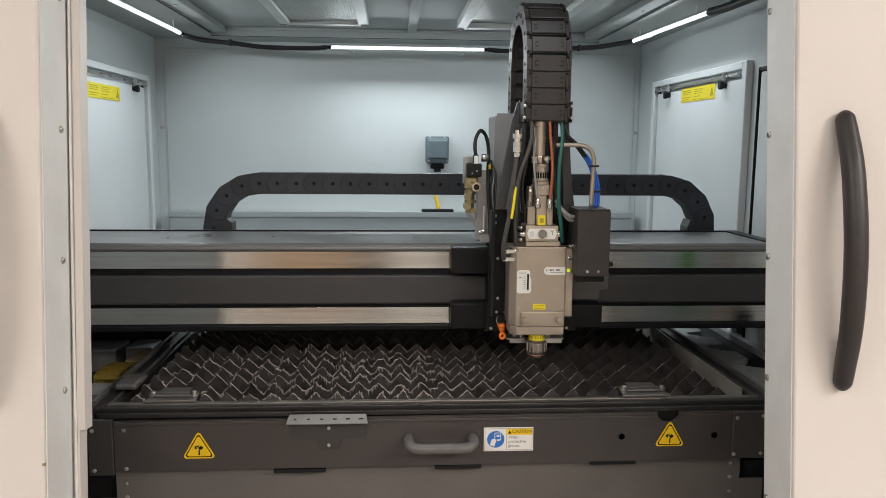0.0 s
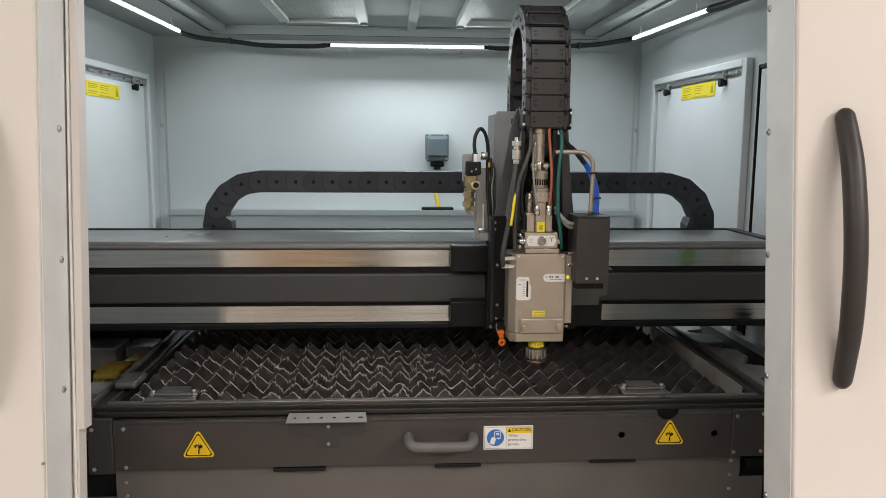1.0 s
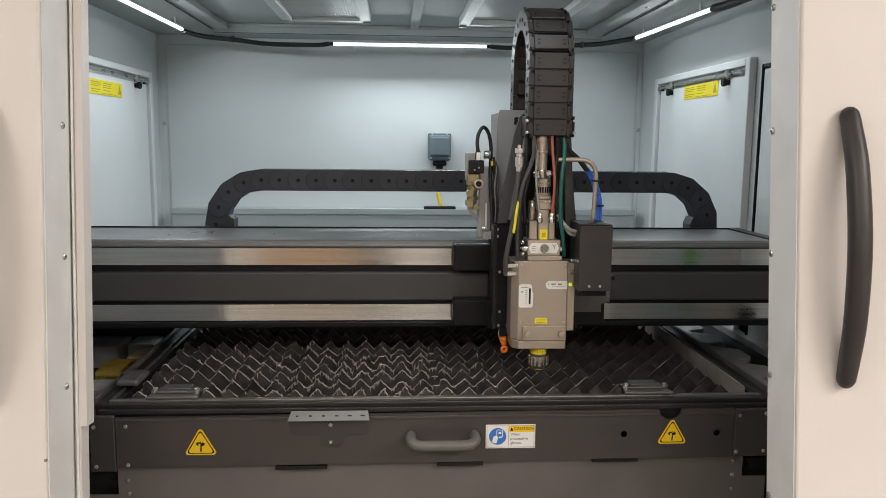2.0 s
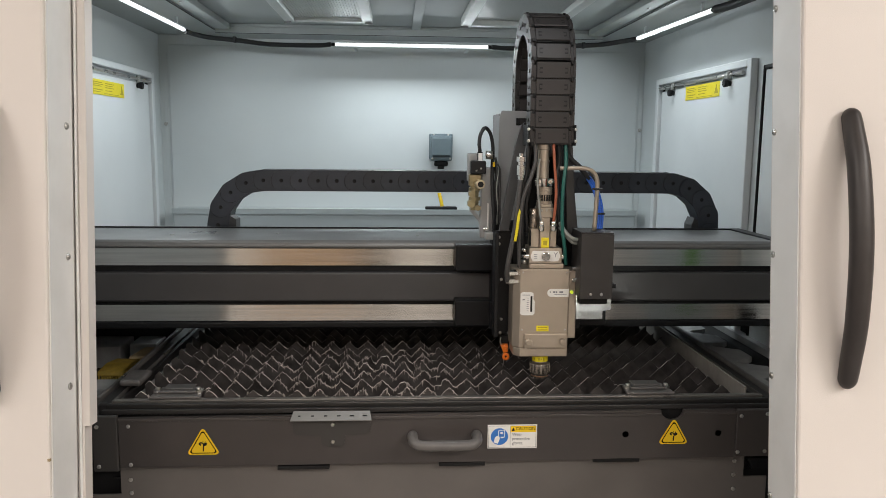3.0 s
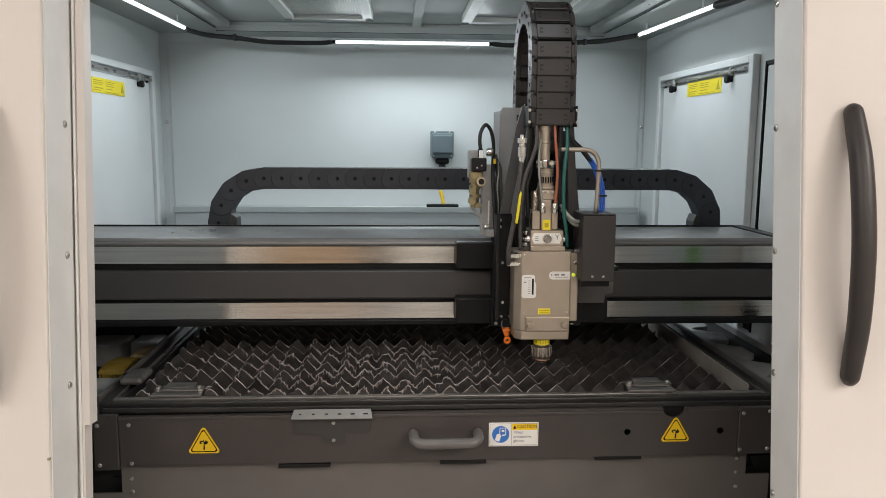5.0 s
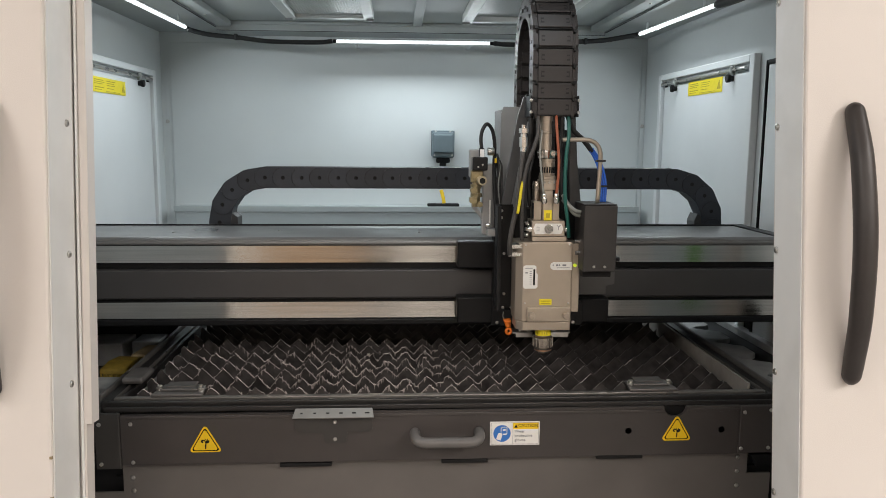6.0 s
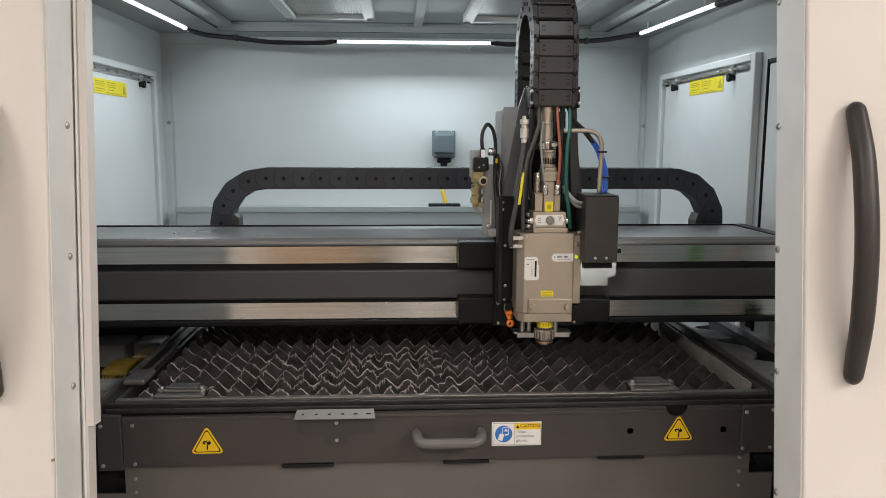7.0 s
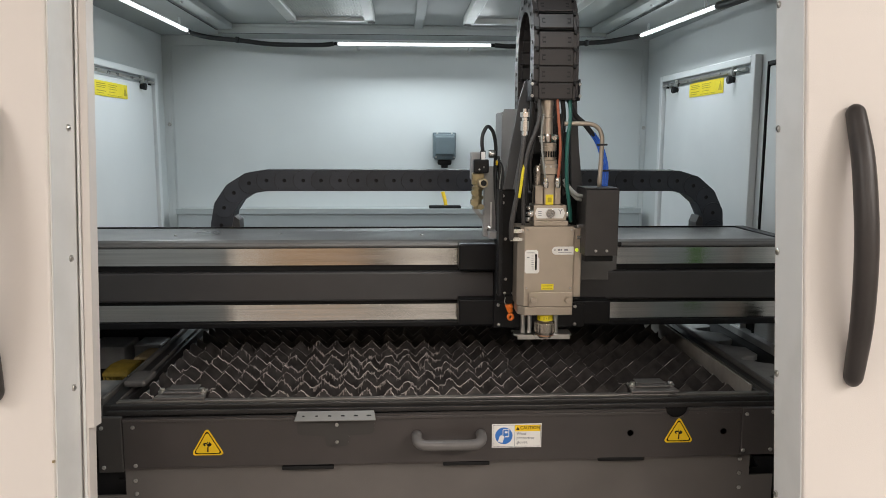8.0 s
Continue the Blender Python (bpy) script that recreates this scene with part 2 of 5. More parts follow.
def smooth_path(pts, n=8):
    """A Catmull-Rom line through pts."""
    pts = [Vector(p) for p in pts]
    ext = [2 * pts[0] - pts[1]] + pts + [2 * pts[-1] - pts[-2]]
    out = []
    for i in range(1, len(ext) - 2):
        a, b, c, d = ext[i - 1:i + 3]
        for k in range(n):
            t = k / n
            out.append(0.5 * (2 * b + (c - a) * t + (2 * a - 5 * b + 4 * c - d) * t * t + (3 * b - a - 3 * c + d) * t ** 3))
    return out + [pts[-1]]


def tube(bm, pts, r, segs=10, mi=0, n=8, radii=None):
    line = smooth_path(pts, n) if n > 1 else [Vector(p) for p in pts]
    rings, up = [], None
    for i, p in enumerate(line):
        d = (line[min(i + 1, len(line) - 1)] - line[max(i - 1, 0)]).normalized()
        if up is None:
            up = d.orthogonal().normalized()
        up = (up - d * up.dot(d)).normalized()
        side = d.cross(up)
        rr = radii(i / (len(line) - 1)) if radii else r
        rings.append([bm.verts.new(p + rr * (math.cos(2 * math.pi * k / segs) * up + math.sin(2 * math.pi * k / segs) * side)) for k in range(segs)])
    for a, b in zip(rings, rings[1:]):
        for k in range(segs):
            f = bm.faces.new((a[k], a[(k + 1) % segs], b[(k + 1) % segs], b[k]))
            f.smooth, f.material_index = True, mi
    for ring in (rings[0][::-1], rings[-1]):
        bm.faces.new(ring).material_index = mi
    return bm


def crease(bm, degrees=32):
    """Keeps the hard edges of a smooth-shaded shape hard."""
    bm.normal_update()
    for e in bm.edges:
        if len(e.link_faces) == 2 and e.calc_face_angle(0.0) > radians(degrees):
            e.smooth = False


def lathe(bm, axis_point, profile, segs=24, mi=0):
    """A turned shape about an upright axis: profile of (radius, z)."""
    ax, ay = axis_point
    rings = [[bm.verts.new((ax + r * math.cos(2 * math.pi * k / segs), ay + r * math.sin(2 * math.pi * k / segs), z)) for k in range(segs)] for r, z in profile]
    for a, b in zip(rings, rings[1:]):
        for k in range(segs):
            f = bm.faces.new((a[k], a[(k + 1) % segs], b[(k + 1) % segs], b[k]))
            f.smooth, f.material_index = True, mi
    for ring in (rings[0][::-1], rings[-1]):
        bm.faces.new(ring).material_index = mi
    crease(bm)
    bmesh.ops.recalc_face_normals(bm, faces=bm.faces[:])
    return bm


def B():
    return bmesh.new()


def mesh_of(name, bm, mats):
    me = bpy.data.meshes.new(name)
    bm.to_mesh(me)
    bm.free()
    for m in (mats if isinstance(mats, (list, tuple)) else [mats]):
        me.materials.append(m)
    return me


def part(name, bm, mats, parent=None, label="", m=None):
    """One mesh object, under a thing or under a part of it."""
    ob = new(name, mesh_of(name, bm, mats))
    ob.parent = parent
    if m is not None:
        ob.matrix_basis = m
    return tagged(ob, label)


def thing(name, label, category, m=None, group="", kind=""):
    ob = new(name)
    ob.empty_display_size = 0.05
    if m is not None:
        ob.matrix_basis = m
    return tagged(ob, label, category, group, kind)


def solid(name, bm, mats, label, category="", kind="", group="", m=None):
    """A thing or a piece of the setting that is one mesh."""
    return tagged(part(name, bm, mats, None, "", m), label, category, group, kind)


def text_mesh(body, size, thick=0.0004):
    data = bpy.data.curves.new("words", "FONT")
    data.body, data.size, data.extrude, data.resolution_u = body, size, thick, 2
    data.align_x, data.align_y = "LEFT", "BOTTOM"
    ob = new("words", data)
    bpy.context.view_layer.update()
    me = bpy.data.meshes.new_from_object(ob.evaluated_get(bpy.context.evaluated_depsgraph_get()))
    bpy.data.objects.remove(ob)
    return me


def words(body, size, mat, parent, m, name="lettering"):
    me = text_mesh(body, size)
    me.materials.clear()
    me.materials.append(mat)
    ob = new(name, me)
    ob.parent, ob.matrix_basis = parent, m
    return ob


_screw_mesh = []


def screws(parent, spots, r=0.0045, face=(90, 0, 0), name="screw"):
    """Small button-head screws with a socket, facing the front."""
    if not _screw_mesh:
        bm = B()
        lathe(bm, (0, 0), [(1.0, 0.0), (1.0, 0.25), (0.8, 0.5), (0.42, 0.6), (0.36, 0.25)], 14)
        _screw_mesh.append(mesh_of("screw", bm, M_STEEL))
    for x, y, z in spots:
        ob = new(name, _screw_mesh[0])
        ob.parent = parent
        ob.matrix_basis = pose(x, y, z, *face) @ Matrix.Scale(r, 4)

# ---- the hall outside ----
bm = B()
box(bm, -5, 5, -5, 6, -0.1, 0)
solid("floor", bm, M_FLOOR, "worn grey hall floor under the laser machine", "floor", "structure")
for nm, x0, x1, y0, y1 in (("wall_south", -5, 5, -3.8, -3.6), ("wall_north", -5, 5, 6, 6.2), ("wall_west", -5.2, -5, -5, 6), ("wall_east", 5, 5.2, -5, 6)):
    bm = B()
    box(bm, x0, x1, y0, y1, 0, 3.6)
    solid(nm, bm, M_HALL, "plain warm-toned workshop wall", "wall", "structure")
# boards of several tones added behind the camera for the steel bands to reflect
for x0, x1, mt in ((-4.9, -2.92, M_DARKBOARD), (-2.9, -2.44, M_PALE), (-2.42, -2.26, M_DARKBOARD), (-2.24, -1.62, M_BROWN), (-1.6, -1.32, M_PALE), (-1.3, -0.34, M_BROWN), (-0.32, -0.06, M_DARKBOARD), (-0.04, 0.46, M_PALE),
                   (0.48, 1.7, M_DARKBOARD), (1.72, 2.55, M_PALE), (2.57, 2.87, M_GREENBOARD), (2.89, 3.3, M_DARKBOARD), (3.32, 4.9, M_PALE)):
    bm = B()
    box(bm, x0, x1, -3.599, -3.56, 0.0, 1.3, 0.006)
    solid("trim", bm, mt, "plain unseen board added for the gantry's steel bands to reflect", "board", "structure")
bm = B()
box(bm, -5.2, 5.2, -5.2, 6.2, 3.6, 3.75)
solid("ceiling", bm, M_HALLCEIL, "plain pale workshop ceiling", "ceiling", "structure")

# ---- the machine's cabin ----
XL, XR, YB, ZC = -0.95, 1.02, 3.2, 1.885
bm = B()
box(bm, XL - 0.04, XR + 0.04, YB, YB + 0.04, 0.0, 2.0)
wall_back = solid("wall_back", bm, M_WHITE, "cool white painted sheet-steel back wall of the cabin", "wall", "structure")
# raised panel with a folded rim, its joints a little recessed
bm = B()
box(bm, -0.912, 0.994, YB - 0.006, YB - 0.0005, 0.6, 1.821, 0.003)
part("wall_panel", bm, M_WHITE, wall_back)
bm = B()
box(bm, -0.935, -0.918, YB - 0.003, YB - 0.0005, 0.6, 1.79, 0.001)
box(bm, 1.0, 1.016, YB - 0.003, YB - 0.0005, 0.6, 1.79, 0.001)
part("corner_fold", bm, M_WHITE, wall_back)
screws(wall_back, [(-0.93, YB - 0.004, 1.51), (1.01, YB - 0.004, 1.505)], 0.008)

for nm, x0, x1 in (("wall_left", XL - 0.04, XL), ("wall_right", XR, XR + 0.04)):
    bm = B()
    box(bm, x0, x1, 1.40, YB - 0.001, 0.0, 2.0)
    solid(nm, bm, M_WHITE, "cool white painted sheet-steel side wall of the cabin", "wall", "structure")

bm = B()
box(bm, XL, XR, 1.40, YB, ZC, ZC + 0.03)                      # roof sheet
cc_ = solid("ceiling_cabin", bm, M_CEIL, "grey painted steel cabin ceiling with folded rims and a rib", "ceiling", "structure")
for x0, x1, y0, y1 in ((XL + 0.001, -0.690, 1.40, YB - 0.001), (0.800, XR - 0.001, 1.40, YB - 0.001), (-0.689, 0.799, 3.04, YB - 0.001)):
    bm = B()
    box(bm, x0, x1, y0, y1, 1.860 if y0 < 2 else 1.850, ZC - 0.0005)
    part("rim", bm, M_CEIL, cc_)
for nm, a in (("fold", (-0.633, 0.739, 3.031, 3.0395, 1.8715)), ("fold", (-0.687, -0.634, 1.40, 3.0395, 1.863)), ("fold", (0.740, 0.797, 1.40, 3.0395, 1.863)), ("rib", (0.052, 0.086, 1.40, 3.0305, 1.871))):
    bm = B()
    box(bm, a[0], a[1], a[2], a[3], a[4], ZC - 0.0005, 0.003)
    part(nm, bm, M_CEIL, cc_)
# shadow gaps along the rim edges, drawn as thin black strips
bm = B()
box(bm, -0.688, 0.798, 3.0385, 3.0400, 1.8485, 1.8500)
box(bm, -0.6925, -0.6875, 1.45, 3.03, 1.8585, 1.8598)
box(bm, 0.7975, 0.8025, 1.45, 3.03, 1.8585, 1.8598)
part("seam", bm, M_BLACKM, cc_, "thin black strip drawing the shadow gap at the rim")
screws(cc_, [(-0.66, 2.45, 1.8628), (-0.66, 2.75, 1.8628), (0.768, 2.40, 1.8628), (0.768, 2.70, 1.8628)], 0.005, (180, 0, 0))


def roof_filter(x0, x1, y0, y1, slats):
    th = thing("roof_vent", "grey framed roof filter with a fine metal grille", "vent", pose(x0, y0, 1.885), group="roof vents")
    w, d = x1 - x0, y1 - y0
    bm = B()
    for a in ((0, 0.035, 0, d), (w - 0.035, w, 0, d), (0.035, w - 0.035, 0, 0.035), (0.035, w - 0.035, d - 0.035, d)):
        box(bm, a[0], a[1], a[2], a[3], -0.030, -0.001, 0.003)
    part("frame", bm, M_VENT, th)
    bm = B()
    box(bm, 0.036, w - 0.036, 0.036, d - 0.036, -0.012, -0.006)
    part("filter_sheet", bm, M_MESH, th, "pale grey filter sheet")
    if slats:
        k = 26
        bar = B()
        box(bar, -0.0035, 0.0035, 0.0, d - 0.064, -0.006, 0.0)
        me = mesh_of("grille_bar", bar, M_VENT)
        for i in range(k):
            ob = new("grille_bar", me)
            ob.parent = th
            ob.matrix_basis = pose(0.042 + (w - 0.084) * i / (k - 1), 0.032, -0.0125)
    for x in (0.012, w - 0.012):
        for y in (0.06, d - 0.02):
            bm = B()
            box(bm, x - 0.013, x + 0.013, y - 0.006, y + 0.006, -0.037, -0.0305, 0.002)
            part("clip", bm, M_TOWER, th, "small dark clip")
    return th


roof_filter(-0.39, -0.088, 2.05, 2.775, True)
roof_filter(0.223, 0.57, 2.05, 2.808, False)


def strip_light(p, q, label):
    th = thing("strip_light", label, "strip light", group="cabin strip lights")
    p, q = Vector(p), Vector(q)
    d = (q - p).normalized()
    bm = B()
    cyl(bm, p, q, 0.0062, segs=16, bevel=0.002)
    part("tube", bm, M_LED, th, "glowing white tube")
    for a, s in ((p, -1), (q, 1)):
        bm = B()
        cyl(bm, a + s * d * 0.001, a + s * d * 0.014, 0.0065, segs=14)
        part("end_cap", bm, M_BLACKM, th, "black end cap")
    bm = B()
    side = Vector((0, 0, 1))
    a, b = p + side * 0.0078, q + side * 0.0078
    cyl(bm, a, b, 0.003, segs=8)
    part("clip_rail", bm, M_CEIL, th)
    for u in (0.12, 0.88):
        c = p + (q - p) * u
        bm = B()
        if p.y < 2:
            box(bm, c.x - 0.002, c.x + 0.002, c.y - 0.006, c.y + 0.006, c.z + 0.0085, 1.8848)
        elif abs(d.x) > 0.9:
            box(bm, c.x - 0.006, c.x + 0.006, c.y + 0.0064, YB - 0.0065, c.z - 0.002, c.z + 0.002)
        else:
            box(bm, c.x - 0.002, c.x + 0.002, c.y - 0.006, c.y + 0.006, c.z + 0.0085, 1.8598)
        part("bracket", bm, M_WHITE, th)
    return th


strip_light((-0.235, 2.985, 1.8075), (0.343, 2.985, 1.8075), "white glowing strip light along the back wall")
strip_light((-0.747, 2.82, 1.8285), (-0.760, 2.15, 1.8285), "white glowing strip light along the ceiling's side")
strip_light((-0.215, 1.47, 1.855), (0.365, 1.47, 1.855), "white glowing strip light inside over the loading opening")
strip_light((0.870, 2.825, 1.8285), (0.896, 2.215, 1.8285), "white glowing strip light along the ceiling's side")


def cable(name, pts, r, mat, label):
    bm = B()
    tube(bm, pts, r, 10)
    return solid(name, bm, mat, label, "cable")


cable("lamp_cable", [(-0.746, 2.835, 1.826), (-0.735, 2.88, 1.824), (-0.69, 2.93, 1.818), (-0.59, 2.955, 1.812), (-0.49, 2.975, 1.803), (-0.39, 2.985, 1.802), (-0.29, 2.985, 1.803), (-0.250, 2.985, 1.8075)], 0.0085, M_RUBBER, "black bundled lamp cable along the cabin ceiling")
cable("lamp_cable", [(0.358, 2.985, 1.8075), (0.42, 2.985, 1.804), (0.54, 2.975, 1.808), (0.67, 2.955, 1.814), (0.76, 2.92, 1.816), (0.83, 2.875, 1.824), (0.868, 2.842, 1.8285)], 0.009, M_RUBBER, "black bundled lamp cable along the cabin ceiling")
cable("lamp_cable", [(0.897, 2.20, 1.8285), (0.91, 2.12, 1.828), (0.92, 1.95, 1.830), (0.93, 1.7, 1.829), (0.935, 1.45, 1.829)], 0.012, M_RUBBER, "thick black lamp cable along the cabin ceiling")
for p in ((-0.60, 2.953, 1.814), (0.70, 2.945, 1.815)):
    bm = B()
    box(bm, p[0] - 0.006, p[0] + 0.006, p[1] - 0.0105, p[1] + 0.0105, p[2] - 0.011, p[2] + 0.011, 0.003)
    solid("cable_clip", bm, M_BLACKM, "small black clip holding the lamp cable", "clip", group="cable clips")


def sticker(name, parent, m, w, h, mat, bars, bar_mat, label):
    """A flat label in its own plane (x right, z up, facing -y) with bars for its small print."""
    bm = B()
    box(bm, 0, w, -0.0012, 0, 0, h, 0.0005)
    st = part(name, bm, mat, parent, label, m)
    if bars:
        bm = B()
        for x0, x1, z0, z1 in bars:
            box(bm, x0 * w, x1 * w, -0.0017, -0.0012, z0 * h, z1 * h)
        part("print", bm, bar_mat, st, "small unreadable print")
    return st


PRINT = [(0.05, 0.30, 0.78, 0.84), (0.05, 0.33, 0.66, 0.71), (0.05, 0.28, 0.54, 0.59), (0.05, 0.31, 0.30, 0.36), (0.05, 0.25, 0.16, 0.21),
         (0.40, 0.66, 0.78, 0.83), (0.40, 0.63, 0.64, 0.69), (0.40, 0.65, 0.50, 0.55), (0.40, 0.60, 0.30, 0.35), (0.36, 0.80, 0.10, 0.14)]


def access_door(name, x, side, y0, y1, z0, z1, knobs, st_y, st_z):
    """A lift-out panel on a side wall. side: +1 on the right wall, -1 on the left; the panel stands proud into the cabin."""
    th = thing(name, "white painted side access panel with a yellow notice, closed", "door", kind="structure")

    def bx(bm, d0, d1, a, b, c, d, bev=0.0):
        xs = sorted((x - side * d0, x - side * d1))
        box(bm, xs[0], xs[1], a, b, c, d, bev)

    bm = B()
    for a in ((y0 - 0.03, y0, z0, z1 + 0.03), (y1, y1 + 0.03, z0, z1 + 0.03), (y0, y1, z1 + 0.008, z1 + 0.03)):
        bx(bm, 0.0005, 0.022, *a, 0.003)
    part("frame", bm, M_WHITE2, th)
    bm = B()
    bx(bm, 0.0005, 0.014, y0 + 0.012, y1 - 0.02, z0, z1 - 0.018, 0.003)
    part("panel", bm, M_WHITE2, th)
    bm = B()
    bx(bm, 0.0005, 0.006, y1 - 0.018, y1 - 0.002, z0, z1 - 0.01)
    part("gasket", bm, M_BLACKM, th, "dark seal in the gap")
    bm = B()
    cyl(bm, (x - side * 0.017, y0 + 0.03, z1 - 0.006), (x - side * 0.017, y1 - 0.004, z1 - 0.006), 0.0055, segs=14)
    part("rod", bm, M_STEEL, th, "bare steel hinge rod")
    for ky in knobs:
        kb = B()
        cyl(kb, (x - side * 0.0145, ky, z1 - 0.03), (x - side * 0.022, ky, z1 - 0.03), 0.009, segs=12)
        cyl(kb, (x - side * 0.0222, ky, z1 - 0.03), (x - side * 0.036, ky, z1 - 0.03), 0.0115, 0.013, segs=16, bevel=0.003)
        part("knob", kb, M_BLACKM, th, "black round knob")
        kb = B()
        cyl(kb, (x - side * 0.019, ky, z1 - 0.02), (x - side * 0.019, ky, z1 + 0.006), 0.008, segs=12, bevel=0.003)
        part("clasp", kb, M_CLEAR, th, "pale clasp over the rod")
    m = pose(x - side * 0.0145, st_y, st_z, 0, 0, -90 if side > 0 else 90)
    st = sticker("warning_label", th, m, 0.285, 0.047, M_LEMON, PRINT, M_OLIVEINK, "yellow laser warning notice with small print")
    bm = B()
    prism(bm, [(0.247, 0.010), (0.277, 0.010), (0.262, 0.040)], "y", -0.0017, -0.0012)
    part("pictogram", bm, M_OLIVEINK, st, "dark warning triangle")
    return th


# right panel: read from the far end towards the front
access_door("door_right", XR, 1, 2.20, 2.95, 0.9, 1.664, (2.80, 2.32), 2.681, 1.600)
access_door("door_left", XL, -1, 2.02, 3.03, 0.9, 1.668, (2.88, 2.15), 2.455, 1.585)
# dark-sealed service door nearer the front on the right wall
bm = B()
box(bm, XR - 0.012, XR - 0.0005, 1.55, 2.10, 0.9, 1.655, 0.003)
d = solid("door_service", bm, M_WHITE2, "white service hatch with a black rubber seal, closed", "door", "structure")
bm = B()
box(bm, XR - 0.016, XR - 0.0005, 2.104, 2.110, 0.9, 1.668, 0.003)
box(bm, XR - 0.016, XR - 0.0005, 1.55, 2.10, 1.656, 1.668, 0.003)
part("seal", bm, M_BLACKM, d, "black rubber seal")

# grey plenum along the back wall
bm = B()
box(bm, -0.89, 0.978, YB - 0.10, YB - 0.007, 0.4, 1.175, 0.006)
rd = thing("rear_duct", "pale grey steel duct box along the back wall", "duct")
part("casing", bm, M_GREYPAINT, rd)
bm = B()
box(bm, -0.893, 0.981, YB - 0.104, YB - 0.1005, 1.155, 1.1775, 0.001)
part("front_lip", bm, M_GREYPAINT, rd)

# blue-grey junction box on the back wall with its plug and the yellow-handled thing below
jb = thing("junction_box", "blue-grey plastic junction box on the back wall", "junction box", pose(0.178, YB - 0.006, 1.372))
bm = B()
box(bm, -0.044, 0.044, -0.05, 0, 0, 0.102, 0.006)
box(bm, -0.048, 0.048, -0.012, -0.0005, 0.006, 0.110, 0.004)
part("body", bm, M_BOXBLUE, jb)
bm = B()
box(bm, -0.040, 0.040, -0.060, -0.0505, 0.020, 0.094, 0.005)
part("lid", bm, M_BOXBLUE, jb)
screws(jb, [(-0.036, -0.0505, 0.010), (0.036, -0.0505, 0.010), (-0.03, -0.0125, 0.106), (0.03, -0.0125, 0.106)], 0.004)
bm = B()
box(bm, -0.028, 0.028, -0.042, -0.012, -0.022, -0.0005, 0.006)
cyl(bm, (0, -0.027, -0.034), (0, -0.027, -0.022), 0.014, segs=16)
part("cable_gland", bm, M_BLACKM, jb, "black cable gland")
st = thing("hand_brush", "yellow-handled brush standing on the duct's edge", "brush", pose(0.178, 3.125, 1.1755))
bm = B()
box(bm, -0.065, 0.065, -0.02, 0.02, 0, 0.012, 0.004)
part("head", bm, M_BLACKM, st, "dark brush head")
bm = B()
tube(bm, [(0.004, 0, 0.0125), (-0.001, 0.008, 0.04), (-0.008, 0.015, 0.066)], 0.0075, 8)
part("handle", bm, M_YELLOW, st, "yellow handle")

# ---- the leaning front of the machine with its two doors ----
FRONT = pose(0, 1.335, 1.679, -6.33) @ pose(0, 0, 0, 0, -0.26, 0)
LOX, ROX = -0.513, 0.660
fr = thing("front_frame", "warm white steel front frame round the loading opening", "frame", FRONT, kind="structure")
bm = B()
prism(bm, [(-0.5255, -1.55), (LOX - 0.009, -1.55), (LOX - 0.009, -0.706), (LOX, -0.706), (LOX, 0.20), (-0.5255, 0.20)], "y", 0.0, 0.03)
part("jamb", bm, M_BEIGE, fr)
bm = B()
box(bm, -0.5345, -0.5265, 0.003, 0.03, -1.55, 0.20, 0.002)
part("jamb_rim", bm, M_BEIGE, fr)
bm = B()
box(bm, -1.30, -0.5355, 0.0, 0.03, -1.55, 0.20)
part("jamb_back", bm, M_BEIGE2, fr)
bm = B()
box(bm, ROX, 1.35, 0.0, 0.03, -1.55, 0.20, 0.002)
part("jamb", bm, M_BEIGE, fr)
# unseen sheet and green patch, added only as reflections in the right steel bands
bm = B()
box(bm, 0.775, 0.995, 0.0305, 0.034, -1.2, 0.15, 0.001)
lining = part("inner_lining", bm, M_WHITE, fr, "unseen pale sheet added inside the post for the steel bands to reflect")
bm = B()
box(bm, 0.885, 0.925, 0.0342, 0.0362, -0.75, -0.42, 0.0005)
part("tag", bm, M_GREENBOARD, lining, "unseen green patch added for the steel bands to reflect")
bm = B()
box(bm, -1.30, 1.35, 0.0, 0.03, 0.2005, 0.45, 0.002)
part("header", bm, M_BEIGE, fr)
bm = B()
tube(bm, [(-0.5285, 0.0, 0.2), (-0.5300, 0.0, -0.3), (-0.5282, 0.0, -0.8), (-0.5290, 0.0, -1.5)], 0.0024, 8)
part("seal_bead", bm, M_BEIGE2, fr, "soft pale seal bead")


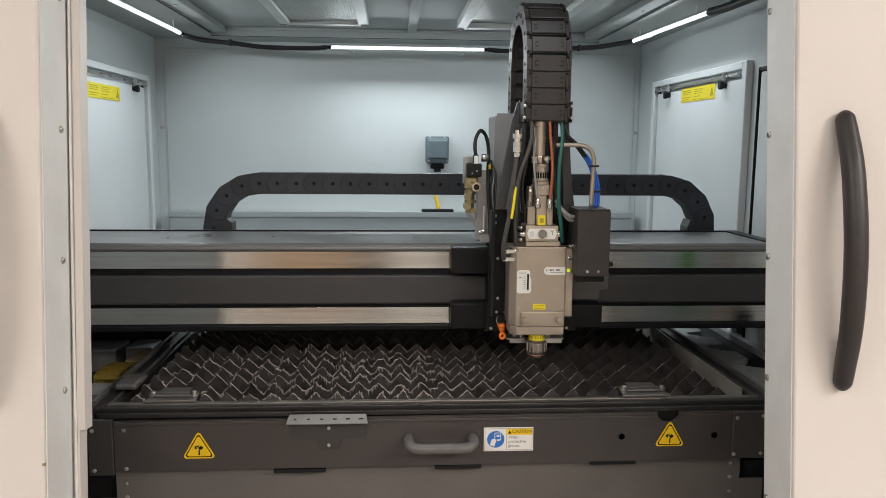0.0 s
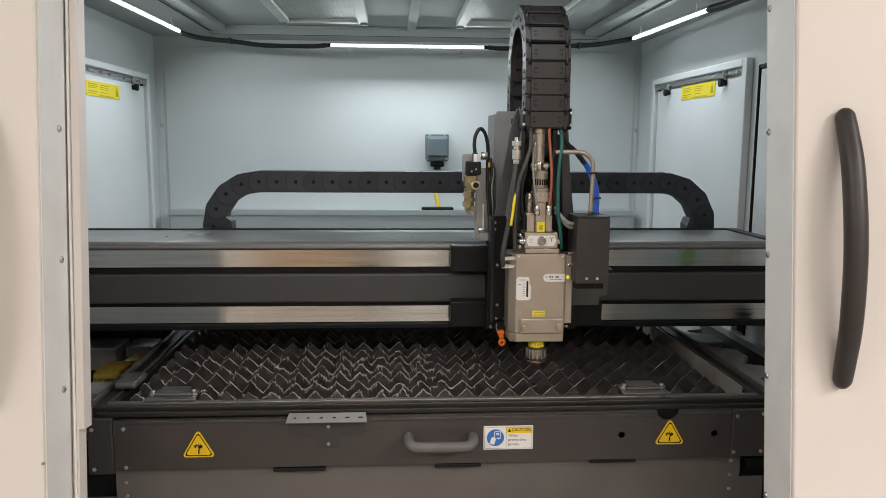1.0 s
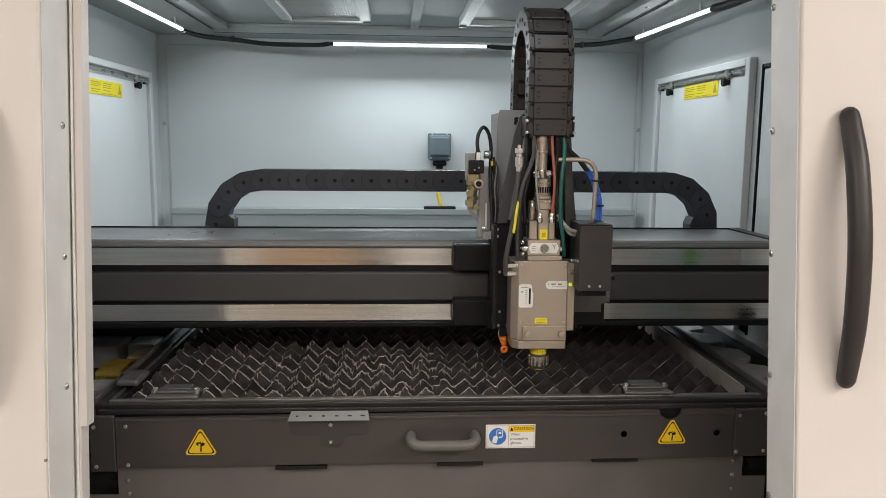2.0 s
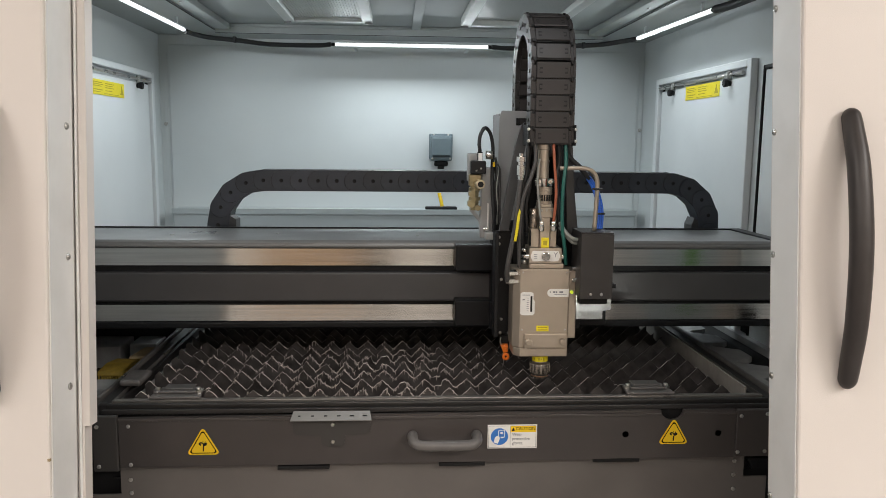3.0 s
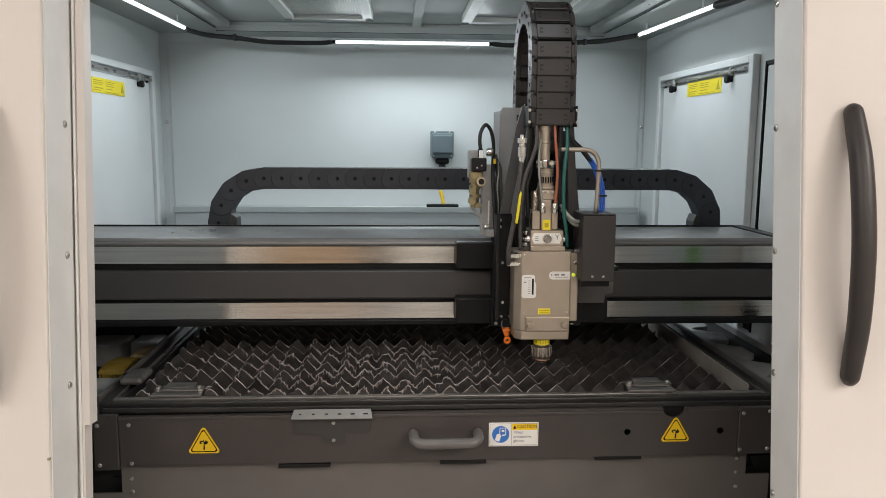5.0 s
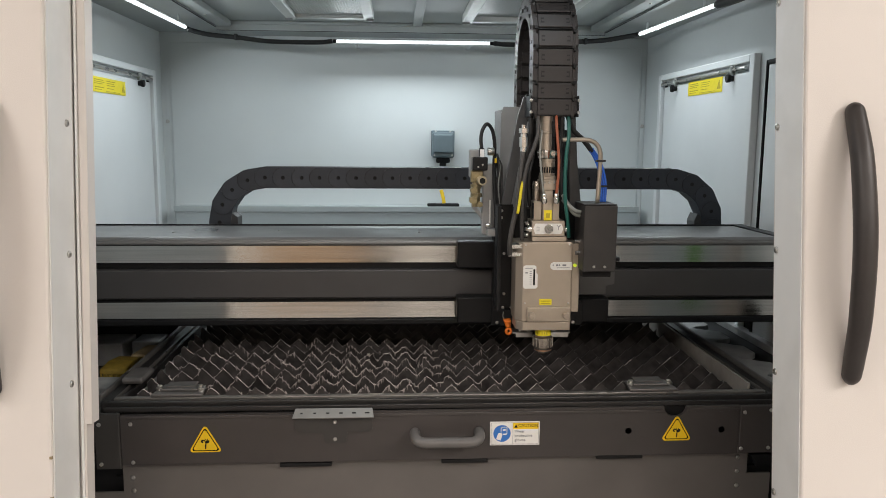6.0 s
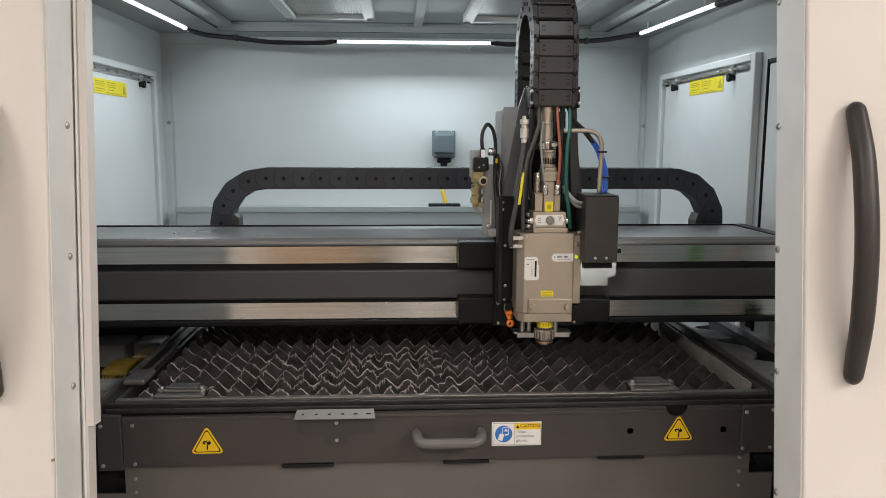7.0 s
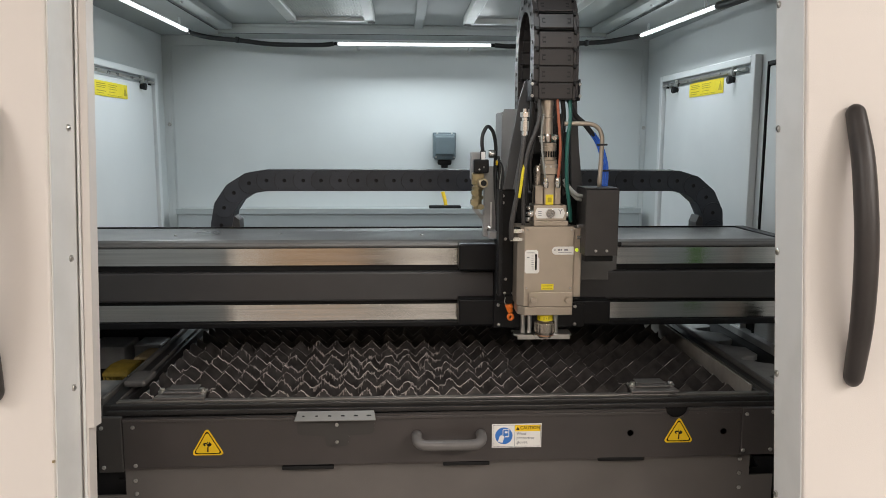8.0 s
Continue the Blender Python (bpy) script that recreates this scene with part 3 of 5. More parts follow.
def sliding_door(x0, x1, edge, hx):
    """A thick sliding leaf; edge: +1 when its end face looks towards +x."""
    th = thing("sliding_door", "warm white sliding machine door, open, with a black bow handle", "door", FRONT, group="front doors")
    bm = B()
    box(bm, x0, x1, -0.097, -0.002, -1.55, 0.42, 0.004)
    part("leaf", bm, M_BEIGE, th)
    ex = x1 if edge > 0 else x0
    bm = B()
    xs = sorted((ex + edge * 0.0003, ex + edge * 0.0022))
    box(bm, xs[0], xs[1], -0.092, -0.004, -1.54, 0.41)
    ef = part("edge_plate", bm, M_BEIGE2, th, "greyish soiled edge plate")
    screws(ef, [(ex + edge * 0.0022, -0.028 if edge > 0 else -0.012, z) for z in (-0.003, -0.213, -0.423, -0.633, -0.843)], 0.006, (0, 90 * edge, 0), "rivet")
    if edge > 0:
        for cz, ch in ((-0.735, 0.004), (-0.80, 0.006), (-0.815, 0.003), (-0.86, 0.012), (-0.885, 0.004), (-0.93, 0.007)):
            bm = B()
            box(bm, ex - 0.0035, ex + 0.0003, -0.0976, -0.0935, cz, cz + ch)
            part("paint_chip", bm, M_BRUSHWOOD, th, "small brown paint chip")
    bm = B()
    tube(bm, [(hx, -0.103, -0.186), (hx, -0.114, -0.222), (hx, -0.131, -0.290), (hx, -0.140, -0.405), (hx, -0.131, -0.520), (hx, -0.114, -0.596), (hx, -0.103, -0.638)], 0.0185, 24, n=36,
         radii=lambda u: (0.0140 + 0.0038 * math.sin(math.pi * u)) * math.sqrt(max(0.012, 1 - max(0.0, 1 - min(u, 1 - u) / 0.075) ** 2)))
    for z in (-0.215, -0.598):
        cyl(bm, (hx, -0.0972, z), (hx, -0.108, z), 0.0080, segs=14)
    part("handle", bm, M_HANDLE, th, "black bow handle")
    return th


M_HANDLE = material("soft_black_handle", (0.034, 0.029, 0.028), 0.42, grain=0.1, grain_scale=20, bump=0.15, bump_scale=500)
sliding_door(-1.30, -0.5360, 1, -0.6185)
sliding_door(0.6470, 1.35, -1, 0.7225)

# ---- cutting table and drawer ----
YF = 1.50
tb = thing("cutting_table", "dark steel cutting table filled with scorched spiked slats", "table")
bm = B()
box(bm, -0.575, 0.775, 1.532, 1.5455, 0.904, 0.925, 0.0025)
part("front_rail", bm, M_RAIL, tb, "scuffed grey front rail")
bm = B()
box(bm, -0.583, 0.783, 1.5175, 1.5265, 0.904, 0.9215, 0.002)
part("front_rail", bm, M_RAILB, tb, "scuffed grey front rail")
bm = B()
box(bm, -0.587, 0.787, 1.5062, 1.5125, 0.9035, 0.9135, 0.0015)
part("front_rail", bm, M_RAILB, tb, "scuffed grey front rail")
bm = B()
box(bm, -0.59, 0.79, 1.5135, 1.53, 0.80, 0.9032)
part("cross_beam", bm, M_BLACKM, tb)
bm = B()
box(bm, -0.50, 0.745, 2.76, 2.79, 0.80, 0.93)
part("cross_beam", bm, M_BLACKM, tb)
for nm, x in (("side_rail", -0.588), ("side_rail", 0.786)):
    bm = B()
    s = 1 if x > 0 else -1
    box(bm, x - 0.012, x + 0.012, 1.52, 2.80, 0.80, 0.922, 0.004)
    box(bm, x + s * 0.018 - 0.004, x + s * 0.018 + 0.004, 1.54, 2.80, 0.84, 0.929, 0.002, mi=1)
    box(bm, x - s * 0.022 - 0.005, x - s * 0.022 + 0.005, 1.535, 2.80, 0.84, 0.920, 0.002)
    box(bm, x - s * 0.0135 - 0.0010, x - s * 0.0135 + 0.0010, 1.53, 2.80, 0.84, 0.9245, 0.0005, mi=1)
    part(nm, bm, [M_RAILB, M_RAIL], tb, "scuffed dark side rail with bright edges")
bm = B()
prism(bm, [(1.55, 0.84), (1.55, 0.936), (2.78, 0.936), (2.78, 0.84)], "x", 0.742, 0.747)
part("side_liner", bm, M_LINER, tb, "bare steel inner liner plate")
bm = B()
box(bm, -0.545, -0.541, 1.55, 2.78, 0.80, 0.915)
part("side_liner", bm, M_PLATE, tb)
bm = B()
box(bm, -0.58, 0.78, 1.53, 2.78, 0.74, 0.76)
part("scrap_tray", bm, M_BLACKM, tb, "black scrap tray")

rng = random.Random(7)
PITCH, TIP, VALLEY, FOOT = 0.0450, 0.9405, 0.9190, 0.80


def slat(y, shift, wear):
    """One spiked slat: a 2 mm plate with a saw-tooth top; wear: how much of its teeth the beam has eaten."""
    x0, x1, k = -0.535, 0.716, 18
    n = int((x1 - x0) / PITCH * k)
    pts, crust, pale = [], [], []
    for i in range(n + 1):
        x = x0 + i * PITCH / k
        u = (x / PITCH + shift) % 1.0
        z = VALLEY + (TIP - VALLEY) * (1 - abs(2 * u - 1))
        zone = 1.15 * math.exp(-((x + 0.07) / 0.17) ** 2) + 0.62 * math.exp(-((x + 0.42) / 0.20) ** 2) + 0.22 * math.exp(-((x - 0.20) / 0.14) ** 2) + 0.05
        hurt = min(1.0, wear * zone * (0.75 + 0.9 * noise.noise((x * 13, y * 17, 6.2))))
        if hurt > 0.06:
            melt = noise.noise((x * 30, y * 41, 1.3))
            ripple = noise.noise((x * 120, y * 90, 3.1))
            fine = noise.noise((x * 420, y * 60, 9.7))
            z += hurt * (-0.0160 * max(0.0, melt + 0.05) + 0.0068 * ripple + 0.0048 * fine)
            if ripple > 0.42 and melt > 0.0:
                z += hurt * 0.016 * (ripple - 0.42) / 0.3
        z = min(z, TIP + 0.003)
        if abs(x - 0.088) < 0.0075 and 1.56 < y < 1.92:
            z = VALLEY + 0.005                              # square notch over the carrier
        if y < 1.62 and (abs(x + 0.452) < 0.056 or abs(x - 0.533) < 0.056):
            z = min(z, 0.9225)
        pts.append((x, z))
        crust.append(0.00025 + 0.0019 * hurt * max(0.0, 0.45 + noise.noise((x * 70, y * 50, 4.4))))
        pale.append(hurt + 0.24 * math.exp(-((x - 0.17) / 0.16) ** 2) + 0.55 * noise.noise((x * 26, y * 33, 8.8)) > (0.20 if y < 1.80 else 0.34))
    bm = B()
    t = 0.0022
    lo = [(bm.verts.new((x, y, FOOT)), bm.verts.new((x, y + t, FOOT))) for x, z in pts]
    hi = [(bm.verts.new((x, y, z)), bm.verts.new((x, y + t, z))) for x, z in pts]
    lip = [bm.verts.new((x, y - 0.0001 - 0.25 * c, z - c)) for (x, z), c in zip(pts, crust)]
    for i in range(len(pts) - 1):
        for q, mi in (((lo[i][0], lo[i + 1][0], lip[i + 1], lip[i]), 0), ((lip[i], lip[i + 1], hi[i + 1][0], hi[i][0]), 1),
                      ((hi[i][0], hi[i + 1][0], hi[i + 1][1], hi[i][1]), 1), ((hi[i][1], hi[i + 1][1], lo[i + 1][1], lo[i][1]), 0)):
            bm.faces.new(q).material_index = mi if mi == 0 or pale[i] else 2
    ob = part("slat", bm, [M_SLAT, M_EDGE, M_EDGEDARK], tb)
    # crusts of slag that ran down the worn teeth
    if wear > 0.3:
        bm = B()
        for j in range(int(105 * wear)):
            x = rng.gauss(-0.09, 0.15) if rng.random() < 0.7 else rng.uniform(x0, 0.25)
            if not x0 + 0.02 < x < x1 - 0.02:
                continue
            z = pts[int((x - x0) / PITCH * k)][1]
            w, h = rng.uniform(0.0004, 0.0015), rng.uniform(0.003, 0.006) if rng.random() < 0.6 else rng.uniform(0.006, 0.012)
            ring = [(-w, 0.0005), (-w * 0.4, 0.0012 + rng.random() * 0.0015), (w * 0.5, 0.001), (w, -0.001), (w * 0.6, -h * 0.55), (w * 0.2, -h), (-w * 0.5, -h * 0.7)]
            prism(bm, [(x + a * rng.uniform(0.7, 1.3), z + b * rng.uniform(0.8, 1.2)) for a, b in ring], "y", y - 0.0012 - rng.random() * 0.0012, y + t + 0.001)
        tagged(part("slag", bm, M_SLAG, ob, "grey slag crust on the worn teeth"), kind="stuff")


phase = 0.1
for i in range(19):
    slat(1.549 + 0.0635 * i, phase, (0.8, 1.0, 1.0, 1.0, 0.9, 0.6, 0.35)[i] if i < 7 else 0.12)
    phase += rng.uniform(-0.16, 0.24)
# slat holders: short upright combs under the slats
bm = B()
for x in (-0.25, 0.08, 0.42):
    box(bm, x, x + 0.005, 1.55, 2.76, 0.765, 0.86)
part("slat_carrier", bm, M_SLAT, tb)


def sheet_clamp(x, y, name="sheet_clamp"):
    th = thing(name, "low dull steel sheet clamp bolted at the table's front", "clamp", pose(x, y, 0.925), group="sheet clamps")
    bm = B()
    prism(bm, [(-0.052, 0.0), (0.052, 0.0), (0.045, 0.06), (-0.045, 0.06)], "z", 0.0, 0.006, bevel=0.002)
    part("base_plate", bm, M_CLAMP, th)
    bm = B()
    box(bm, -0.038, 0.038, 0.018, 0.052, 0.0065, 0.011, 0.002)
    box(bm, -0.03, 0.03, 0.030, 0.062, 0.0112, 0.0135, 0.001)
    part("jaw", bm, M_CLAMP, th)
    for s in (-1, 1):
        bm = B()
        cyl(bm, (s * 0.041, 0.03, 0.0065), (s * 0.041, 0.03, 0.011), 0.009, segs=6)
        cyl(bm, (s * 0.041, 0.03, 0.011), (s * 0.041, 0.03, 0.016), 0.0055, segs=12, bevel=0.001)
        part("bolt", bm, M_STEEL, th, "bright bolt")
    return th


sheet_clamp(-0.452, 1.533)
sheet_clamp(0.533, 1.533)

# ---- drawer front ----
dr = thing("table_drawer", "dark grey steel drawer front with a tube handle and warning signs", "drawer")
bm = B()
# front sheet with a half-round notch in its upper edge
pts = [(-0.553, 0.797), (0.7035, 0.801), (0.7035, 0.905), (0.592, 0.905)]
pts += [(0.568 + 0.024 * math.cos(a), 0.905 - 0.022 * math.sin(a)) for a in [math.pi * k / 10 for k in range(1, 10)]]
pts += [(0.544, 0.905), (-0.553, 0.900)]
prism(bm, pts, "y", YF - 0.003, YF + 0.005)
part("front_sheet", bm, M_DRAWER, dr)
bm = B()
box(bm, -0.553, 0.543, YF - 0.0065, YF - 0.0035, 0.893, 0.8995, 0.001)
box(bm, 0.593, 0.703, YF - 0.0065, YF - 0.0035, 0.8945, 0.9005, 0.001)
part("upper_bead", bm, M_DRAWER, dr)
for x0, x1 in ((0.7045, 0.80),):
    bm = B()
    box(bm, x0, x1, YF - 0.006, YF + 0.005, 0.803 if x0 > 0 else 0.79, 0.905, 0.002)
    part("end_plate", bm, M_DRAWER, dr)
# left end plate: the jamb's shadow is put into its darker colour
bm = B()
box(bm, -0.603, -0.5545, YF - 0.006, YF + 0.005, 0.79, 0.905, 0.002)
part("end_plate", bm, M_BRACKET, dr)
screws(dr, [(0.7135, YF - 0.0063, 0.8915), (0.7690, YF - 0.0063, 0.8955), (0.7095, YF - 0.0063, 0.8135), (0.7675, YF - 0.0063, 0.8145),
            (-0.5335, YF - 0.0035, 0.883), (-0.5315, YF - 0.0035, 0.803), (-0.5938, YF - 0.0063, 0.8834), (-0.5925, YF - 0.0063, 0.8013)], 0.0042)
for x0, x1, z in ((-0.242, -0.138, 0.790), (0.085, 0.180, 0.7925), (0.406, 0.503, 0.796)):
    bm = B()
    box(bm, x0, x1, YF - 0.004, YF + 0.012, z - 0.002, z + 0.0055, 0.001)
    part("lower_tab", bm, M_BLACKM, dr)
for x, z in ((0.471, 0.854), (0.667, 0.854)):
    bm = B()
    lathe(bm, (0, 0), [(0.0068, 0.0), (0.0068, 0.0006), (0.0060, 0.0008), (0.0055, -0.004)], 18)
    part("cable_hole", bm, M_BLACKM, dr, "round black hole", pose(x, YF - 0.003, z, 90, 0, 0))
# tube handle
bm = B()
zc = 0.8575
tube(bm, [(0.031, YF - 0.0035, zc), (0.031, YF - 0.020, zc), (0.033, YF - 0.032, zc - 0.003), (0.041, YF - 0.040, zc - 0.006), (0.055, YF - 0.043, zc - 0.007), (0.096, YF - 0.043, zc - 0.007),
          (0.137, YF - 0.043, zc - 0.007), (0.151, YF - 0.040, zc - 0.006), (0.159, YF - 0.032, zc - 0.003), (0.161, YF - 0.020, zc), (0.161, YF - 0.0035, zc)], 0.0105, 16, n=6)
part("handle", bm, M_HANDLE2, dr, "worn dark grey tube handle")
# stop bracket with a perforated top flange
bm = B()
pts = [(-0.209, 0.899), (-0.055, 0.899), (-0.055, 0.868), (-0.062, 0.862), (-0.105, 0.861), (-0.107, 0.842), (-0.112, 0.838), (-0.148, 0.838), (-0.152, 0.842), (-0.154, 0.859), (-0.202, 0.862), (-0.209, 0.867)]
prism(bm, pts[::-1], "y", YF - 0.0067, YF - 0.0037)
br = part("stop_bracket", bm, M_BRACKET, dr)
bm = B()
prism(bm, [(-0.213, 1.473), (-0.208, 1.497), (-0.055, 1.497), (-0.051, 1.473)], "z", -0.0015, 0.0015, bevel=0.001)
bmesh.ops.transform(bm, matrix=pose(0, 1.4965, 0.910, 33) @ pose(0, -1.4965, 0), verts=bm.verts[:])
part("flange", bm, M_FLANGE, br, "pale perforated steel flange")
for i in range(6):
    bm = B()
    w = 0.0022 + 0.0005 * i
    box(bm, -0.195 + 0.026 * i - w, -0.195 + 0.026 * i + w, 1.4825, 1.4855, 0.0016, 0.002)
    bmesh.ops.transform(bm, matrix=pose(0, 1.4965, 0.910, 33) @ pose(0, -1.4965, 0), verts=bm.verts[:])
    part("slot", bm, M_INK, br)
screws(br, [(-0.130, YF - 0.0068, 0.883), (-0.130, YF - 0.0068, 0.847)], 0.004)


def warning_triangle(x, z, s):
    """A yellow warning triangle about s wide with a dark laser burst."""
    def outline(k, r):
        out = []
        for cx_, cz_, a0 in ((0, 0.5774 * k, 30), (-0.5 * k, -0.2887 * k, 150), (0.5 * k, -0.2887 * k, 270)):
            for j in range(5):
                a = radians(a0 + 30 * j)
                out.append((cx_ + r * math.cos(a), cz_ + r * math.sin(a)))
        return out
    m = pose(x, YF - 0.0034, z)
    bm = B()
    prism(bm, outline(s - 0.008, 0.005), "y", -0.001, 0)
    st = part("warning_sign", bm, M_YELLOW, dr, "yellow triangular laser hazard sign", m)
    bm = B()
    o, i_ = outline(s - 0.014, 0.004), outline(s - 0.0185, 0.0035)
    vo = [bm.verts.new((a, -0.0013, b)) for a, b in o]
    vi = [bm.verts.new((a, -0.0013, b)) for a, b in i_]
    for k in range(len(vo)):
        bm.faces.new((vo[k], vo[(k + 1) % len(vo)], vi[(k + 1) % len(vi)], vi[k]))
    bmesh.ops.solidify(bm, geom=bm.faces[:], thickness=0.0003)
    part("border", bm, M_INK, st, "black border line")
    bm = B()
    u = 1.12 * s / 0.056

    def blot(cx, cz, rx, rz, lean, a0=0, a1=360, inner=0.0):
        ring = [radians(a0 + (a1 - a0) * k / 14) for k in range(15 if a1 - a0 < 360 else 14)]
        out = [(rx * math.cos(a), rz * math.sin(a)) for a in ring] + [(inner * rx * math.cos(a), inner * rz * math.sin(a)) for a in (ring[::-1] if inner else [])]
        c, d = math.cos(radians(lean)), math.sin(radians(lean))
        prism(bm, [(u * (cx + a * c - b * d), u * (cz + a * d + b * c)) for a, b in out], "y", -0.0016, -0.001)
    blot(0.0032, 0.0022, 0.0040, 0.0028, 25)
    blot(-0.0030, 0.0026, 0.0044, 0.0034, -20, 40, 265, 0.35)
    for k in range(5):
        a = radians(20 + 40 * k)
        p = Vector((0.0008, 0.0015)) + Vector((math.cos(a), math.sin(a))) * 0.0052
        blot(p.x, p.y, 0.0014, 0.0006, 20 + 40 * k)
    prism(bm, [(-0.0012 * u, -0.0105 * u), (0.0012 * u, -0.0105 * u), (0.0016 * u, -0.001 * u), (-0.0004 * u, -0.001 * u)], "y", -0.0016, -0.001)
    part("pictogram", bm, M_INK, st, "black hazard pictogram")


warning_triangle(-0.388, 0.842, 0.058)
warning_triangle(0.572, 0.851, 0.056)
# caution sign with its pictogram
m = pose(0.184, YF - 0.0034, 0.8275)
st = sticker("caution_sign", dr, m, 0.102, 0.0505, M_LABEL, [], M_INK, "white caution sign about protective gloves")
bm = B()
for a in ((0.002, 0.1, 0.0022, 0.0028), (0.002, 0.1, 0.0477, 0.0483), (0.002, 0.0026, 0.0028, 0.0477), (0.0994, 0.1, 0.0028, 0.0477), (0.0465, 0.0471, 0.0028, 0.0477)):
    box(bm, a[0], a[1], -0.0016, -0.0012, a[2], a[3])
part("border", bm, M_GREYINK, st)
bm = B()
box(bm, 0.0472, 0.0993, -0.0016, -0.0012, 0.0345, 0.0476)
part("yellow_band", bm, M_YELLOW, st, "yellow heading band")
bm = B()
cyl(bm, (0.0245, -0.0012, 0.0255), (0.0245, -0.0017, 0.0255), 0.0178, segs=32)
part("blue_disc", bm, M_BLUEINK, st, "blue round sign")
bm = B()
prism(bm, [(0.0125, 0.0135), (0.0215, 0.0105), (0.0255, 0.0225), (0.0235, 0.0262), (0.0185, 0.0268), (0.0160, 0.0250)], "y", -0.0021, -0.0017)
for a in ((0.0228, 0.0385, 0.0352, 0.0385), (0.0338, 0.0240, 0.0352, 0.0385), (0.0218, 0.0275, 0.0232, 0.0370), (0.0270, 0.0225, 0.0338, 0.0240), (0.0262, 0.0310, 0.0318, 0.0340)):
    box(bm, a[0], a[2], -0.0021, -0.0017, min(a[1], a[3]), max(a[1], a[3]) + 0.0012)
part("glove_pictogram", bm, M_LABEL, st, "white glove shapes")
bm = B()
prism(bm, [(0.0495, 0.0375), (0.0565, 0.0375), (0.053, 0.0445)], "y", -0.0019, -0.0016)
part("alert_mark", bm, M_INK, st)
words("CAUTION", 0.0098, M_INK, st, pose(0.0575, -0.0017, 0.0368, 90, 0, 0) @ Matrix.Diagonal((0.92, 1, 1, 1)))
for k, wd in enumerate(("Wear", "protective", "gloves.")):
    words(wd, 0.0088, M_GREYINK, st, pose(0.0505, -0.0014, 0.0252 - 0.0092 * k, 90, 0, 0))

# dark of the gap below the front sheet, put in as a black strip
bm = B()
prism(bm, [(-0.552, 0.7935), (0.703, 0.7975), (0.703, 0.8040), (-0.552, 0.8000)], "y", YF + 0.0055, YF + 0.0145)
part("gap_seal", bm, M_INK, dr, "black strip drawing the shadow in the gap under the drawer front")

# lower front panel and posts
lp = thing("lower_panel", "worn grey steel panel under the drawer", "panel", kind="structure")
bm = B()
prism(bm, [(-0.5595, 0.815), (0.7355, 0.815), (0.7355, 0.749), (0.787, 0.749), (0.787, 0.05), (-0.62, 0.05), (-0.62, 0.732), (-0.5595, 0.732)], "y", 1.5155, 1.520)
part("sheet", bm, M_LOWER, lp)
screws(lp, [(0.7143, 1.5153, 0.785), (0.7140, 1.5153, 0.754), (0.7152, 1.5153, 0.722), (-0.5398, 1.5153, 0.763), (-0.5390, 1.5153, 0.735)], 0.0045)
bm = B()
box(bm, -0.595, 0.80, 1.54, 2.80, 0.0, 0.72)
part("base", bm, M_BLACKM, lp)
for x0, x1 in ((-0.66, -0.556), (0.742, 0.86)):
    bm = B()
    box(bm, x0, x1, 1.535, 1.60, 0.0, 0.80, 0.003)
    part("post", bm, M_BLACKM, lp)
bm = B()
prism(bm, [(0.742, 0.79), (0.80, 0.79), (0.80, 0.755), (0.785, 0.765), (0.755, 0.765)], "y", 1.515, 1.534)
part("gusset", bm, M_BLACK, lp)

# shelves beside the table, inside the cabin
# black sheets added to darken the white wall feet behind the shelves
for nm, x0, x1 in (("trim_left", XL + 0.0005, XL + 0.004), ("trim_right", XR - 0.004, XR - 0.0005)):
    bm = B()
    box(bm, x0, x1, 1.42, 3.09, 0.60, 0.985, 0.001)
    solid(nm, bm, M_BLACKM, "black sheet added over the foot of the cabin wall to darken it", "skirting", "structure")
for x0, x1, nm in ((-0.945, -0.625, "side_shelf"), (0.825, 1.015, "side_shelf")):
    sh = thing(nm, "dark dusty steel shelf beside the cutting table", "shelf", group="side shelves")
    bm = B()
    box(bm, x0, x1, 1.55, 3.05, 0.80, 0.84 if x0 < 0 else 0.884, 0.003)
    part("deck", bm, M_BLACKM, sh)
    if x0 < 0:
        for a in ((-0.80, -0.628, 1.68, 1.756, 0.900), (-0.80, -0.640, 1.57, 1.66, 0.888), (-0.84, -0.738, 2.04, 2.155, 0.900), (-0.722, -0.650, 2.065, 2.155, 0.900)):
            bm = B()
            box(bm, a[0], a[1], a[2], a[3], 0.8405, a[4], 0.004)
            part("cover_plate", bm, M_PLATE, sh, "dusty grey cover plate")
    else:
        # long plate with wavy notches
        pts = [(0.816, 1.56), (0.925, 1.56)]
        for k in range(9):
            y = 1.665 + 0.155 * k
            pts += [(0.928, y), (0.905, y + 0.012), (0.884, y + 0.030), (0.872, y + 0.034), (0.868, y + 0.05), (0.880, y + 0.062), (0.912, y + 0.07), (0.928, y + 0.085)]
        pts += [(0.925, 3.0), (0.816, 3.0)]
        bm = B()
        prism(bm, pts, "z", 0.8845, 0.90, bevel=0.002)
        part("cover_plate", bm, M_PLATE, sh, "dusty grey notched plate")
        bm = B()
        prism(bm, [(0.990, 1.75), (1.016, 1.75), (1.016, 2.40), (0.985, 2.40)], "z", 0.8845, 0.905, bevel=0.002)
        part("cover_plate", bm, M_PLATE, sh, "dusty grey cover plate")
sb = thing("scrub_brush", "dusty yellow-bristled scrubbing brush lying on the side shelf", "brush", pose(-0.683, 1.832, 0.841, 0, 0, -6))
bm = B()
box(bm, -0.012, 0.042, 0.105, 0.205, 0.040, 0.060, 0.008)
part("handle", bm, M_BRUSHWOOD, sb, "dusty tan wooden handle")
bm = B()
